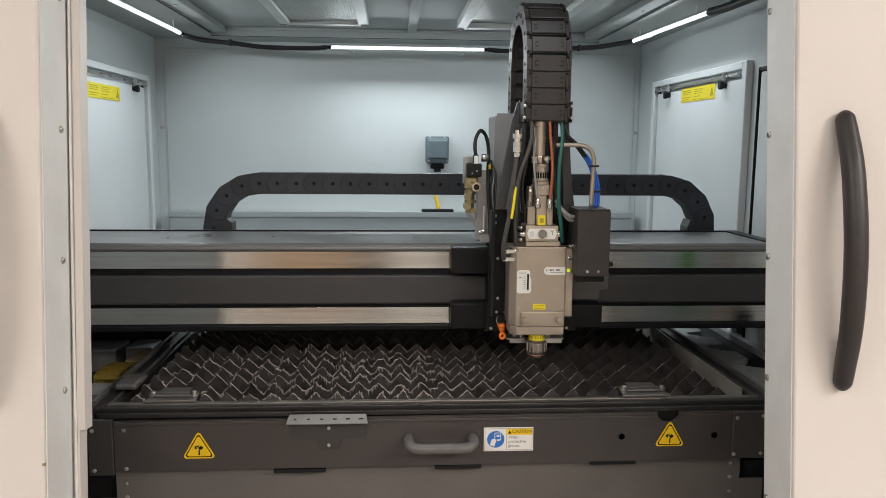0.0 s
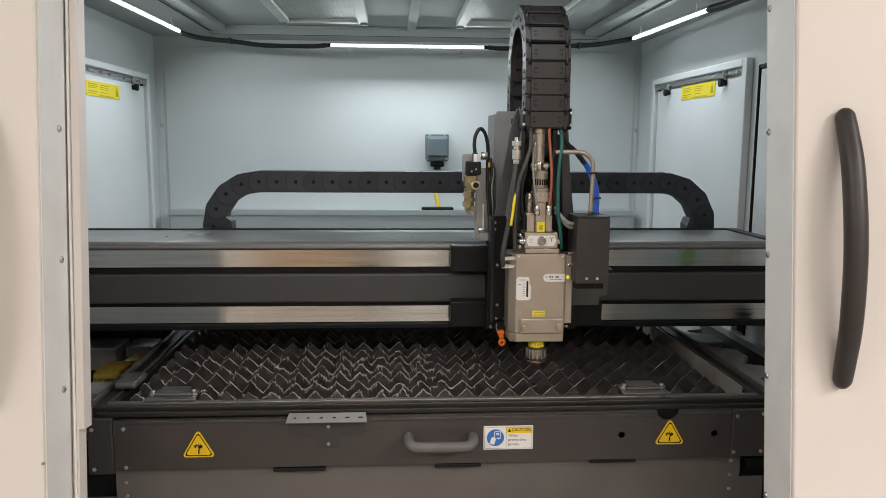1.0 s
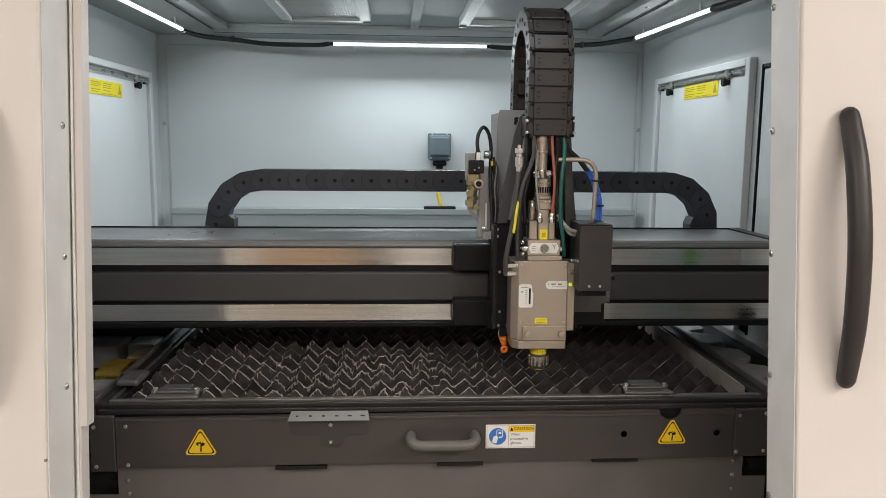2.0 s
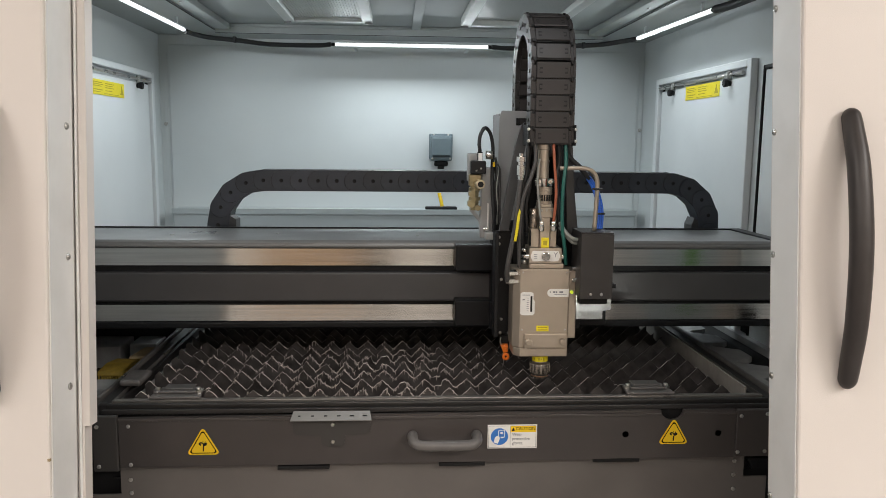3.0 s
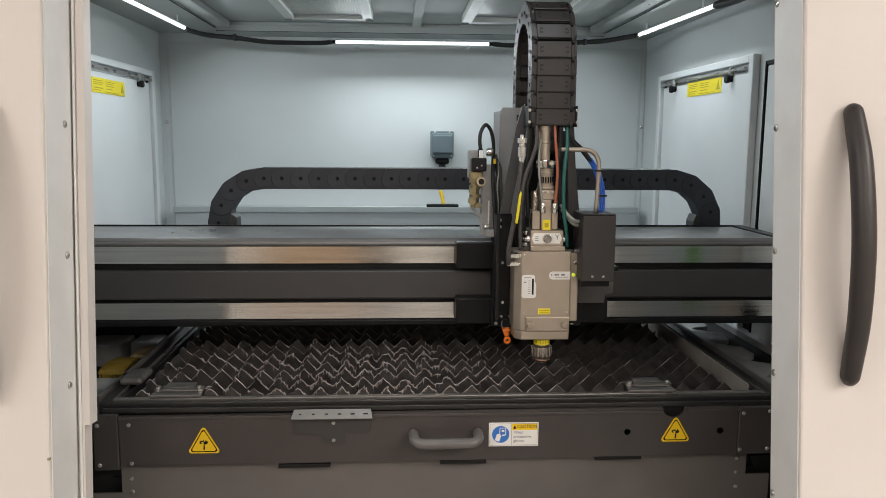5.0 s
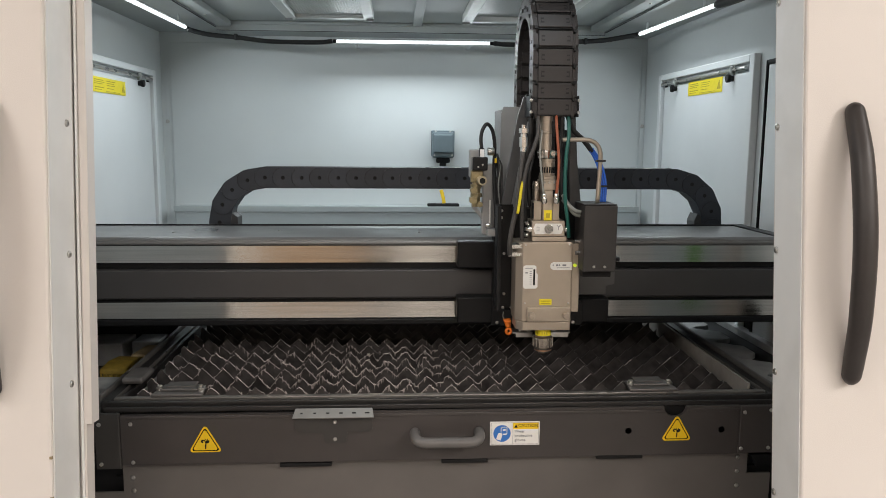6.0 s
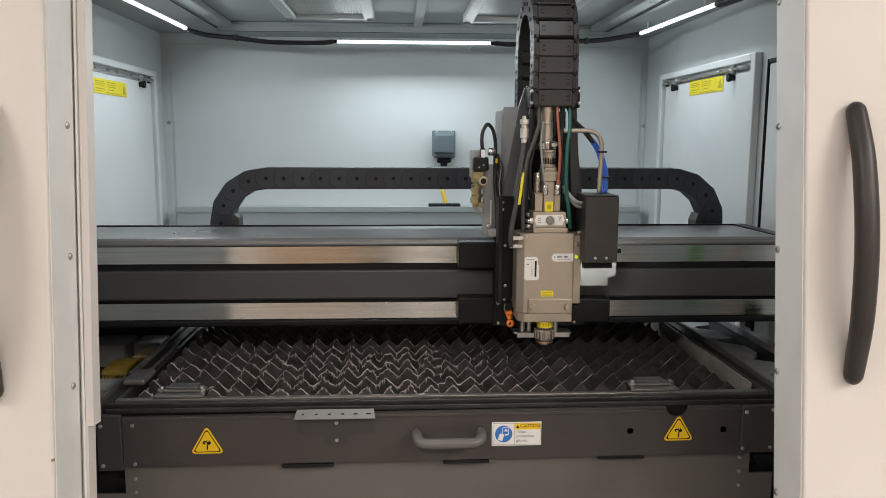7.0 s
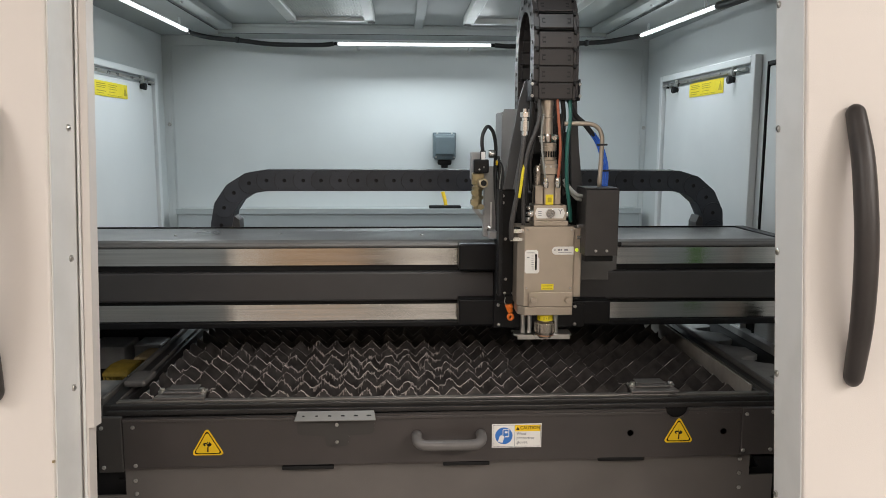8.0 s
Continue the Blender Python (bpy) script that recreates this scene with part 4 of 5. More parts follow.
prism(bm, [(-0.001, 0.040), (0.004, 0.052), (0.05, 0.060), (0.104, 0.056), (0.104, 0.038)], "x", -0.040, 0.024, bevel=0.004)
part("back", bm, M_BRISTLE, sb, "dusty yellow back")
bm = B()
for i in range(9):
    for j in range(4):
        px, py = -0.036 + 0.0070 * i, 0.004 + 0.025 * j
        cyl(bm, (px, py, 0.0395), (px + rng.uniform(-0.003, 0.003), py - 0.004, 0.001), 0.0024, 0.0032, segs=6)
part("bristles", bm, M_BRISTLE, sb, "yellow bristles")
bm = B()
box(bm, -0.587, -0.541, 1.603, 1.685, 0.9295, 0.944, 0.006)
solid("rail_stop", bm, M_CLAMP, "grey plastic stop block on the table's side rail", "stop block")

# ---- gantry ----
GX0, GX1, GY, GB = -0.93, 0.945, 1.80, 2.06
gt = thing("gantry", "dark steel gantry beam with two polished steel bands", "gantry")
bm = B()
box(bm, GX0, GX1, GY + 0.03, GB - 0.01, 1.035, 1.205)
part("core", bm, M_BLACKM, gt)
bm = B()
prism(bm, [(GY - 0.002, 1.203), (GY - 0.002, 1.212), (GY + 0.006, 1.2175), (GB, 1.2165), (GB, 1.203)], "x", GX0, GX1 - 0.03, bevel=0.0015)
part("top_cover", bm, M_GTOP, gt, "grey top cover")
bm = B()
box(bm, GX0, GX1, GB - 0.004, GB + 0.004, 1.19, 1.2205, 0.002)
box(bm, GX1 - 0.0295, GX1, GY, GB - 0.0045, 1.19, 1.2205, 0.003)
part("edge_trim", bm, M_BLACK, gt)
bm = B()
cyl(bm, (GX0, GY + 0.002, 1.205), (GX1 - 0.03, GY + 0.002, 1.205), 0.006, segs=16)
part("front_edge", bm, M_GTOP, gt)
for nm, z0, z1 in (("steel_band", 1.157, 1.198), ("steel_band", 1.024, 1.0635)):
    bm = B()
    box(bm, GX0, GX1 - 0.005, GY + 0.004, GY + 0.018, z0, z1, 0.0006)
    part(nm, bm, M_STRIP, gt, "polished steel band")
bm = B()
box(bm, GX0, GX1, GY - 0.006, GY + 0.028, 1.073, 1.142, 0.004)
part("middle_beam", bm, M_GMID, gt)
bm = B()
box(bm, GX0, GX1, GY + 0.012, GY + 0.03, 1.1425, 1.1565)
box(bm, GX0, GX1, GY + 0.012, GY + 0.03, 1.064, 1.0725)
part("groove", bm, M_BLACKM, gt)
bm = B()
box(bm, GX0, GX1 + 0.07, GY - 0.003, GB, 1.008, 1.0225, 0.003)
part("bottom_edge", bm, M_BLACK, gt)
screws(gt, [(-0.78, 1.94, 1.2172), (-0.55, 1.90, 1.2172), (-0.30, 1.93, 1.2172), (0.05, 1.90, 1.2172)], 0.004, (0, 0, 0))
for x in (-0.90,):
    bm = B()
    box(bm, x - 0.03, x + 0.03, 1.99, 2.05, 0.8405, 1.0345, 0.004)
    part("foot", bm, M_BLACKM, gt)

# cable carrier lying behind the gantry, an arch of links
PITCH2 = 0.0488
cc = thing("cable_carrier", "black nylon cable carrier arching behind the gantry", "cable carrier")


def carrier_line():
    pts, z0, zt, xl, xr, r = [], 1.05, 1.3415, -0.484, 0.872, 0.118
    n = 400
    pts += [(xl, z0 + (zt - r - z0) * i / n) for i in range(n)]
    pts += [(xl + r - r * math.cos(math.pi / 2 * i / n), zt - r + r * math.sin(math.pi / 2 * i / n)) for i in range(n)]
    pts += [(xl + r + (xr - xl - 2 * r) * i / n, zt) for i in range(n)]
    pts += [(xr - r + r * math.sin(math.pi / 2 * i / n), zt - r + r * math.cos(math.pi / 2 * i / n)) for i in range(n)]
    pts += [(xr, zt - r - (zt - r - z0) * i / n) for i in range(n + 1)]
    return pts


line = carrier_line()
seg = [0.0]
for (a, b), (c, d) in zip(line, line[1:]):
    seg.append(seg[-1] + math.hypot(c - a, d - b))
bm = B()
h = 0.0285
half = [(-h * math.sin(a), h * math.cos(a)) for a in [math.pi * k / 12 for k in range(13)]] + [(PITCH2 + h * math.sin(a), -h * math.cos(a)) for a in [math.pi * k / 12 for k in range(13)]]
prism(bm, half, "y", -0.003, 0.0, bevel=0.0008)
prism(bm, half, "y", 0.057, 0.060)
box(bm, 0.002, PITCH2 - 0.002, 0.0005, 0.0565, h - 0.004, h - 0.0006)
box(bm, 0.002, PITCH2 - 0.002, 0.0005, 0.0565, -h + 0.0006, -h + 0.004)
lathe_bm = B()
lathe(lathe_bm, (0, 0), [(0.0052, 0.0), (0.0052, 0.0007), (0.0046, 0.0010), (0.0040, 0.0006), (0.001, 0.0003)], 16)
arc = [(math.cos(radians(92 + 4 * k)), math.sin(radians(92 + 4 * k))) for k in range(45)]
prism(bm, [(0.0273 * c, 0.0273 * d) for c, d in arc] + [(0.0266 * c, 0.0266 * d) for c, d in arc[::-1]], "y", -0.0034, -0.0028, mi=1)   # dark seam round the overlapping link
link_me = mesh_of("link", bm, [M_CHAIN, M_INK])
pin_me = mesh_of("pin", lathe_bm, M_INK)
nlinks = int(seg[-1] / PITCH2)
j = 0
for i in range(nlinks):
    s = (i + 0.5) * PITCH2
    while seg[j + 1] < s:
        j += 1
    (x, z), q = line[j], j
    while q + 2 < len(seg) and seg[q + 1] < s + PITCH2:
        q += 1
    x2, z2 = line[q]
    ang = math.degrees(math.atan2(z2 - z, x2 - x))
    ob = new("link", link_me)
    ob.parent = cc
    ob.matrix_basis = pose(x, 2.10, z, 0, -ang, 0) @ pose(0, 0, 0, 0, 0, 2.6)
    pn = new("pin", pin_me)
    pn.parent = ob
    pn.matrix_basis = pose(0.0, -0.003, 0.0, 90, 0, 0)
# tray on which the carrier's two ends stand
bm = B()
box(bm, -0.93, 0.945, 2.075, 2.18, 1.02, 1.045, 0.003)
# three unseen sheets added below, keeping the strip lights off the slats
box(bm, -0.54, 0.73, 2.164, 2.168, 0.957, 1.0195)
box(bm, -0.94, -0.625, 2.164, 2.168, 0.8405, 1.0195)
box(bm, 0.826, 1.01, 2.164, 2.168, 0.926, 1.0195)
solid("carrier_tray", bm, M_BLACK, "black steel tray under the cable carrier, with added light-blocking sheets below", "tray")
for x in (-0.4465, 0.835):
    bm = B()
    prism(bm, [(x - 0.012, 1.0455), (x + 0.014, 1.0455), (x + 0.010, 1.235), (x - 0.004, 1.245), (x - 0.012, 1.225)], "y", 2.10, 2.155)
    solid("carrier_bracket", bm, M_ARM, "charcoal steel bracket beside the cable carrier's end", "bracket", group="carrier brackets")

# ---- carriage on the gantry (does not rise or sink) ----
cg = thing("gantry_carriage", "black steel carriage on the gantry behind the laser head", "carriage")
for z0, z1 in ((1.151, 1.214), (1.020, 1.0835)):
    bm = B()
    box(bm, 0.134, 0.228, 1.752, 1.7985, z0, z1, 0.004)
    part("bearing_block", bm, M_BLACK, cg)
bm = B()
box(bm, 0.385, 0.492, 1.752, 1.7985, 1.020, 1.079, 0.004)
part("bearing_block", bm, M_BLACK, cg)
bm = B()
box(bm, 0.218, 0.405, 1.748, 1.793, 1.016, 1.23, 0.002)
box(bm, 0.218, 0.30, 1.748, 1.793, 1.2305, 1.27, 0.002)
part("back_plate", bm, M_BLACKM, cg)
bm = B()
prism(bm, [(0.214, 1.019), (0.426, 1.019), (0.426, 1.075), (0.214, 1.081)], "y", 1.738, 1.7475, bevel=0.001)
part("lower_plate", bm, M_BLACK, cg)
screws(cg, [(0.2245, 1.7378, 1.073), (0.226, 1.7378, 1.026), (0.404, 1.7378, 1.026), (0.404, 1.7378, 1.068)], 0.0042)
# tall grey housing that holds the vertical cable carrier's fixed leg
bm = B()
prism(bm, [(0.234, 1.2285), (0.230, 1.35), (0.2315, 1.505), (0.237, 1.521), (0.262, 1.521), (0.300, 1.521), (0.300, 1.505), (0.270, 1.505), (0.270, 1.488), (0.300, 1.488), (0.300, 1.2285)], "y", 1.770, 1.781)
box(bm, 0.232, 0.240, 1.7815, 1.895, 1.2285, 1.515, 0.002)
part("tower", bm, M_TOWER, cg, "grey-black upright housing")
bm = B()
box(bm, 0.2405, 0.40, 1.87, 1.895, 1.2285, 1.515, 0.002)
box(bm, 0.375, 0.400, 1.775, 1.8695, 1.2285, 1.47, 0.002)
part("tower_back", bm, M_BLACKM, cg)
# shield foot under the head, with its two guide tubes
bm = B()
prism(bm, [(0.254, 1.736), (0.256, 1.695), (0.263, 1.690), (0.382, 1.690), (0.388, 1.695), (0.388, 1.736)], "z", 1.010, 1.0145, bevel=0.001)
prism(bm, [(0.263, 1.6895), (0.382, 1.6895), (0.382, 1.687), (0.263, 1.687)], "z", 1.004, 1.0139)
part("shield_foot", bm, M_STEEL, cg, "bare steel shield plate")
for x in (0.277, 0.292, 0.352):
    bm = B()
    cyl(bm, (x, 1.705, 1.015), (x, 1.705, 1.075), 0.006, segs=14)
    part("guide_tube", bm, M_STEEL, cg, "bare steel tube")

# gas valve beside the carriage
vl = thing("gas_valve", "black solenoid valve with brass fittings on a grey bracket", "valve")
bm = B()
box(bm, 0.190, 0.2215, 1.760, 1.79, 1.2285, 1.392, 0.003)
prism(bm, [(0.196, 1.2285), (0.196, 1.27), (0.17, 1.30), (0.166, 1.30), (0.166, 1.292), (0.188, 1.266)], "y", 1.765, 1.785)
box(bm, 0.20, 0.2215, 1.73, 1.7575, 1.2285, 1.245, 0.002)
part("bracket", bm, M_GREYMETAL, vl, "grey aluminium bracket")
bm = B()
box(bm, 0.163, 0.197, 1.718, 1.752, 1.378, 1.408, 0.003)
part("coil", bm, M_BLACK, vl, "black solenoid coil")
bm = B()
box(bm, 0.160, 0.182, 1.753, 1.79, 1.36, 1.424, 0.003)
part("coil_back", bm, M_GREYMETAL, vl)
bm = B()
box(bm, 0.1785, 0.1895, 1.722, 1.738, 1.4085, 1.428, 0.002)
part("plug", bm, M_BLACKM, vl)
bm = B()
box(bm, 0.1795, 0.1885, 1.7205, 1.7215, 1.402, 1.425)
part("label", bm, M_LABEL, vl, "small white label")
bm = B()
cyl(bm, (0.174, 1.74, 1.296), (0.174, 1.74, 1.3775), 0.0105, segs=6)
cyl(bm, (0.174, 1.74, 1.340), (0.174, 1.74, 1.347), 0.0135, segs=20)
cyl(bm, (0.174, 1.74, 1.318), (0.174, 1.74, 1.326), 0.0135, segs=20)
part("fitting", bm, M_OLIVEBRASS, vl, "oxidised brass fitting")
bm = B()
box(bm, 0.1605, 0.1875, 1.728, 1.752, 1.351, 1.3775, 0.002)
cyl(bm, (0.1675, 1.727, 1.333), (0.1675, 1.752, 1.333), 0.0085, segs=6)
cyl(bm, (0.1665, 1.727, 1.311), (0.1665, 1.752, 1.311), 0.0095, segs=6)
cyl(bm, (0.1810, 1.726, 1.3015), (0.1810, 1.752, 1.3015), 0.0070, segs=6)
part("manifold", bm, M_OLIVEBRASS, vl, "oxidised brass manifold")
screws(vl, [(0.1755, 1.7178, 1.386), (0.1855, 1.7178, 1.391)], 0.0022)
for k, (dx, mt) in enumerate(((0.0, M_RUBBER), (0.005, M_CLEAR), (0.009, M_RUBBER), (0.013, M_GREYHOSE))):
    bm = B()
    tube(bm, [(0.2215 + 0.3 * dx, 1.752, 1.415 - dx), (0.2255 + 0.5 * dx, 1.747, 1.385), (0.2200 + 0.9 * dx, 1.744, 1.345), (0.2245 + 0.6 * dx, 1.746, 1.300 + dx), (0.2225 + dx, 1.75, 1.262)], 0.0028 - 0.0004 * (k % 2), 8)
    part("cable", bm, mt, vl)
bm = B()
cyl(bm, (0.181, 1.74, 1.356), (0.184, 1.706, 1.356), 0.0105, segs=20, bevel=0.001)
part("port", bm, M_BRASS, vl, "round brass port")
bm = B()
cyl(bm, (0.184, 1.7055, 1.356), (0.184, 1.7045, 1.356), 0.0065, segs=16)
part("bore", bm, M_INK, vl)
bm = B()
tube(bm, [(0.184, 1.732, 1.428), (0.182, 1.732, 1.446), (0.185, 1.735, 1.466), (0.196, 1.742, 1.481), (0.209, 1.75, 1.468), (0.216, 1.756, 1.436), (0.2155, 1.757, 1.39), (0.2155, 1.745, 1.34), (0.219, 1.74, 1.285), (0.222, 1.745, 1.24)], 0.0042, 10)
part("cable", bm, M_RUBBER, vl, "black looped cable")
bm = B()
tube(bm, [(0.222, 1.765, 1.40), (0.226, 1.755, 1.36), (0.222, 1.75, 1.31), (0.228, 1.752, 1.26)], 0.0035, 8)
part("cable", bm, M_RUBBER, vl)
bm = B()
cyl(bm, (0.199, 1.752, 1.42), (0.215, 1.752, 1.42), 0.009, segs=16, bevel=0.002)
part("gauge", bm, M_STEEL, vl)
bm = B()
box(bm, 0.216, 0.221, 1.750, 1.757, 1.394, 1.405, 0.001)
part("tag", bm, M_YELLOW, vl, "small yellow tag")
bm = B()
cyl(bm, (0.196, 1.742, 1.252), (0.206, 1.742, 1.252), 0.006, segs=12)
part("elbow", bm, M_CHROME, vl)
bm = B()
box(bm, 0.2055, 0.2085, 1.752, 1.7575, 1.25, 1.31)
part("tie", bm, M_LABEL, vl)

# ---- laser head (rises and sinks) ----
hd = thing("laser_head", "champagne metal laser cutting head with hoses and a steel nozzle", "laser head")
# body
bm = B()
prism(bm, [(0.2615, 1.600), (0.3665, 1.600), (0.3665, 1.672), (0.247, 1.672), (0.247, 1.615)], "z", 1.064, 1.236, bevel=0.0018)
body = part("body", bm, M_NICKEL, hd)
bm = B()
prism(bm, [(0.2635, 1.5985), (0.366, 1.5985), (0.366, 1.670), (0.250, 1.670), (0.250, 1.613)], "z", 1.0445, 1.0635, bevel=0.0018)
part("lower_flange", bm, M_NICKEL, body)
bm = B()
box(bm, 0.271, 0.3655, 1.5935, 1.5998, 1.064, 1.096, 0.002)
part("cover_plate", bm, M_NICKEL, body)
bm = B()
box(bm, 0.367, 0.3845, 1.606, 1.668, 1.083, 1.232, 0.002)
part("side_cover", bm, M_NICKEL, body)
for x in (0.280, 0.354):
    bm = B()
    cyl(bm, (x, 1.5932, 1.0797), (x, 1.580, 1.0797), 0.0072, segs=20, bevel=0.0015)
    cyl(bm, (x, 1.5797, 1.0797), (x, 1.5785, 1.0797), 0.003, segs=10)
    part("thumb_screw", bm, M_NICKEL, body)
screws(body, [(0.2665, 1.5996, 1.229), (0.3605, 1.5996, 1.229), (0.2665, 1.5996, 1.104), (0.3605, 1.5996, 1.104)], 0.0022)
# scale window
bm = B()
pts = [(0.262 + 0.031 * a, 1.136 + 0.050 * b) for a, b in ((0.12, 0), (0.88, 0), (1, 0.08), (1, 0.62), (0.9, 0.7), (0.9, 0.94), (0.8, 1), (0.12, 1), (0, 0.93), (0, 0.07))]
prism(bm, pts, "y", 1.5985, 1.5998)
sc = part("scale_label", bm, M_LABEL, body, "white scale label with a dark slot")
bm = B()
box(bm, 0.2835, 0.2875, 1.5978, 1.5984, 1.1435, 1.178, 0.0002)
part("slot", bm, M_INK, sc, "dark slot")
bm = B()
for k in range(7):
    box(bm, 0.2755, 0.2805, 1.5980, 1.5984, 1.1455 + 0.0046 * k, 1.1463 + 0.0046 * k)
box(bm, 0.266, 0.282, 1.5980, 1.5984, 1.1795, 1.1808)
box(bm, 0.2665, 0.2715, 1.5980, 1.5984, 1.169, 1.1715)
part("print", bm, M_GREYINK, sc, "small scale marks")
# name label, its lettering as bars
bm = B()
pts = [(0.3195 + 0.0085 - 0.0085 * math.sin(math.pi * k / 8), 1.1845 + 0.0085 * math.cos(math.pi * k / 8)) for k in range(9)] + [(0.3655, 1.176), (0.3655, 1.193)]
prism(bm, pts, "y", 1.5985, 1.5998)
nl = part("name_label", bm, M_LABEL, body, "white rounded label")
bm = B()
for a, b in ((0.3245, 0.3265), (0.3315, 0.3365), (0.3375, 0.3405), (0.3455, 0.3535)):
    box(bm, a, b, 1.5980, 1.5984, 1.1845, 1.1882)
box(bm, 0.333, 0.361, 1.5980, 1.5984, 1.1805, 1.1815)
part("print", bm, M_GREYINK, nl, "grey unreadable print")
bm = B()
cyl(bm, (0.3735, 1.6058, 1.185), (0.3735, 1.6035, 1.185), 0.0036, segs=14)
part("indicator", bm, M_GREENLED, body, "small lit yellow-green indicator")
sticker("label", body, pose(0.298, 1.5998, 1.1005), 0.0265, 0.0125, M_LEMON, [(0.1, 0.9, 0.2, 0.35), (0.1, 0.9, 0.6, 0.75)], M_OLIVEINK, "small yellow label")
# connectors on the body's shoulder
for z, r in ((1.226, 0.0075), (1.208, 0.0065)):
    bm = B()
    cyl(bm, (0.2615, 1.612, z), (0.236, 1.607, z), r, segs=6)
    cyl(bm, (0.236, 1.607, z), (0.230, 1.606, z), r * 0.7, segs=14)
    cyl(bm, (0.262, 1.612, z), (0.256, 1.611, z), r * 1.25, segs=16)
    part("connector", bm, M_CHROME, hd, "bright plated connector")
for x, z in ((0.372, 1.2365), (0.372, 1.212)):
    bm = B()
    cyl(bm, (x, 1.603, z), (x + 0.013, 1.603, z), 0.0045, segs=14)
    part("connector", bm, M_CHROME, hd, "bright plated connector")
# upper blocks
bm = B()
box(bm, 0.280, 0.354, 1.603, 1.665, 1.2365, 1.247, 0.0015)
part("plinth", bm, M_NICKEL, hd)
bm = B()
box(bm, 0.279, 0.349, 1.601, 1.662, 1.2475, 1.281, 0.002)
db = part("adjust_block", bm, M_NICKEL, hd)
bm = B()
prism(bm, [(0.286, 1.253), (0.341, 1.253), (0.3455, 1.264), (0.341, 1.275), (0.286, 1.275), (0.2815, 1.264)], "y", 1.5998, 1.6008)
part("dial_label", bm, M_LABEL, db, "white dial label")
bm = B()
cyl(bm, (0.3135, 1.5997, 1.264), (0.3135, 1.593, 1.264), 0.0098, segs=24, bevel=0.001)
cyl(bm, (0.3135, 1.5928, 1.264), (0.3135, 1.5918, 1.264), 0.0045, segs=6)
part("dial", bm, M_CHROME, db, "bright adjusting screw")
words("Y", 0.0155, M_GREYINK, db, pose(0.3305, 1.5994, 1.2585, 90, 0, 0), "letter")
bm = B()
for k in range(3):
    box(bm, 0.2885, 0.2955, 1.5993, 1.5997, 1.259 + 0.004 * k, 1.2602 + 0.004 * k)
part("print", bm, M_GREYINK, db)
for x, s in ((0.2735, -1), (0.3525, 1)):
    bm = B()
    cyl(bm, (x - s * 0.006, 1.612, 1.262), (x + s * 0.001, 1.612, 1.262), 0.008, segs=16)
    cyl(bm, (x + s * 0.001, 1.612, 1.262), (x + s * 0.005, 1.612, 1.262), 0.005, segs=12)
    part("knob", bm, M_CHROME, db, "bright knob")
bm = B()
box(bm, 0.283, 0.3005, 1.612, 1.650, 1.2815, 1.321, 0.001)
box(bm, 0.3015, 0.3235, 1.606, 1.655, 1.2815, 1.345, 0.002)
box(bm, 0.3245, 0.338, 1.612, 1.650, 1.2815, 1.321, 0.001)
part("collimator", bm, M_NICKEL, hd)
sticker("label", hd, pose(0.3045, 1.6056, 1.2815), 0.0165, 0.0215, M_LEMON, [(0.25, 0.75, 0.25, 0.7)], M_OLIVEINK, "small yellow label")
bm = B()
prism(bm, [(0.2975, 1.612), (0.3015, 1.605), (0.3265, 1.605), (0.3305, 1.612), (0.3305, 1.655), (0.2975, 1.655)], "z", 1.3455, 1.3660, bevel=0.001)
prism(bm, [(0.2990, 1.614), (0.3030, 1.608), (0.3240, 1.608), (0.3290, 1.614), (0.3290, 1.650), (0.2990, 1.650)], "z", 1.3665, 1.3740, bevel=0.001)
sh_ = part("shoulder", bm, M_NICKEL, hd)
for x, z0, z1, r in ((0.2905, 1.3215, 1.3630, 0.0085), (0.3345, 1.3215, 1.3585, 0.0078)):
    bm = B()
    lathe(bm, (x, 1.628), [(r, z0), (r, z1 - 0.006), (r * 0.8, z1 - 0.003), (r * 0.8, z1)], 20)
    cyl(bm, (x, 1.6198, z1 - 0.016), (x, 1.617, z1 - 0.016), 0.0042, segs=12)
    part("side_cylinder", bm, M_NOZZLE, sh_, "turned steel side cylinder")
screws(sh_, [(0.3035, 1.6048, 1.3610), (0.3245, 1.6048, 1.3610), (0.3140, 1.6048, 1.3610)], 0.0026)
for x0, x1, z0, z1 in ((0.3242, 0.3300, 1.325, 1.345), (0.2800, 0.2825, 1.285, 1.318)):
    bm = B()
    box(bm, x0, x1, 1.604, 1.6116, z0, z1, 0.0008)
    part("dark_clamp", bm, M_BLACKM, sh_)
for x in (0.302, 0.327):
    bm = B()
    lathe(bm, (x, 1.595), [(0.0048, 1.318), (0.0065, 1.321), (0.0065, 1.329), (0.0048, 1.331), (0.0048, 1.337), (0.0036, 1.339)], 14)
    cyl(bm, (x, 1.595, 1.323), (x, 1.606, 1.323), 0.004, segs=10)
    part("hose_fitting", bm, M_CHROME, hd, "bright hose fitting")
bm = B()
prof = []
for k in range(14):
    prof += [(0.0158 if k % 2 else 0.0168, 1.3745 + 0.0026 * k), (0.0158 if k % 2 else 0.0168, 1.3766 + 0.0026 * k)]
lathe(bm, (0.3115, 1.622), prof, 28)
cl = part("collar", bm, M_NICKEL, hd, "steel collar with dark slots")
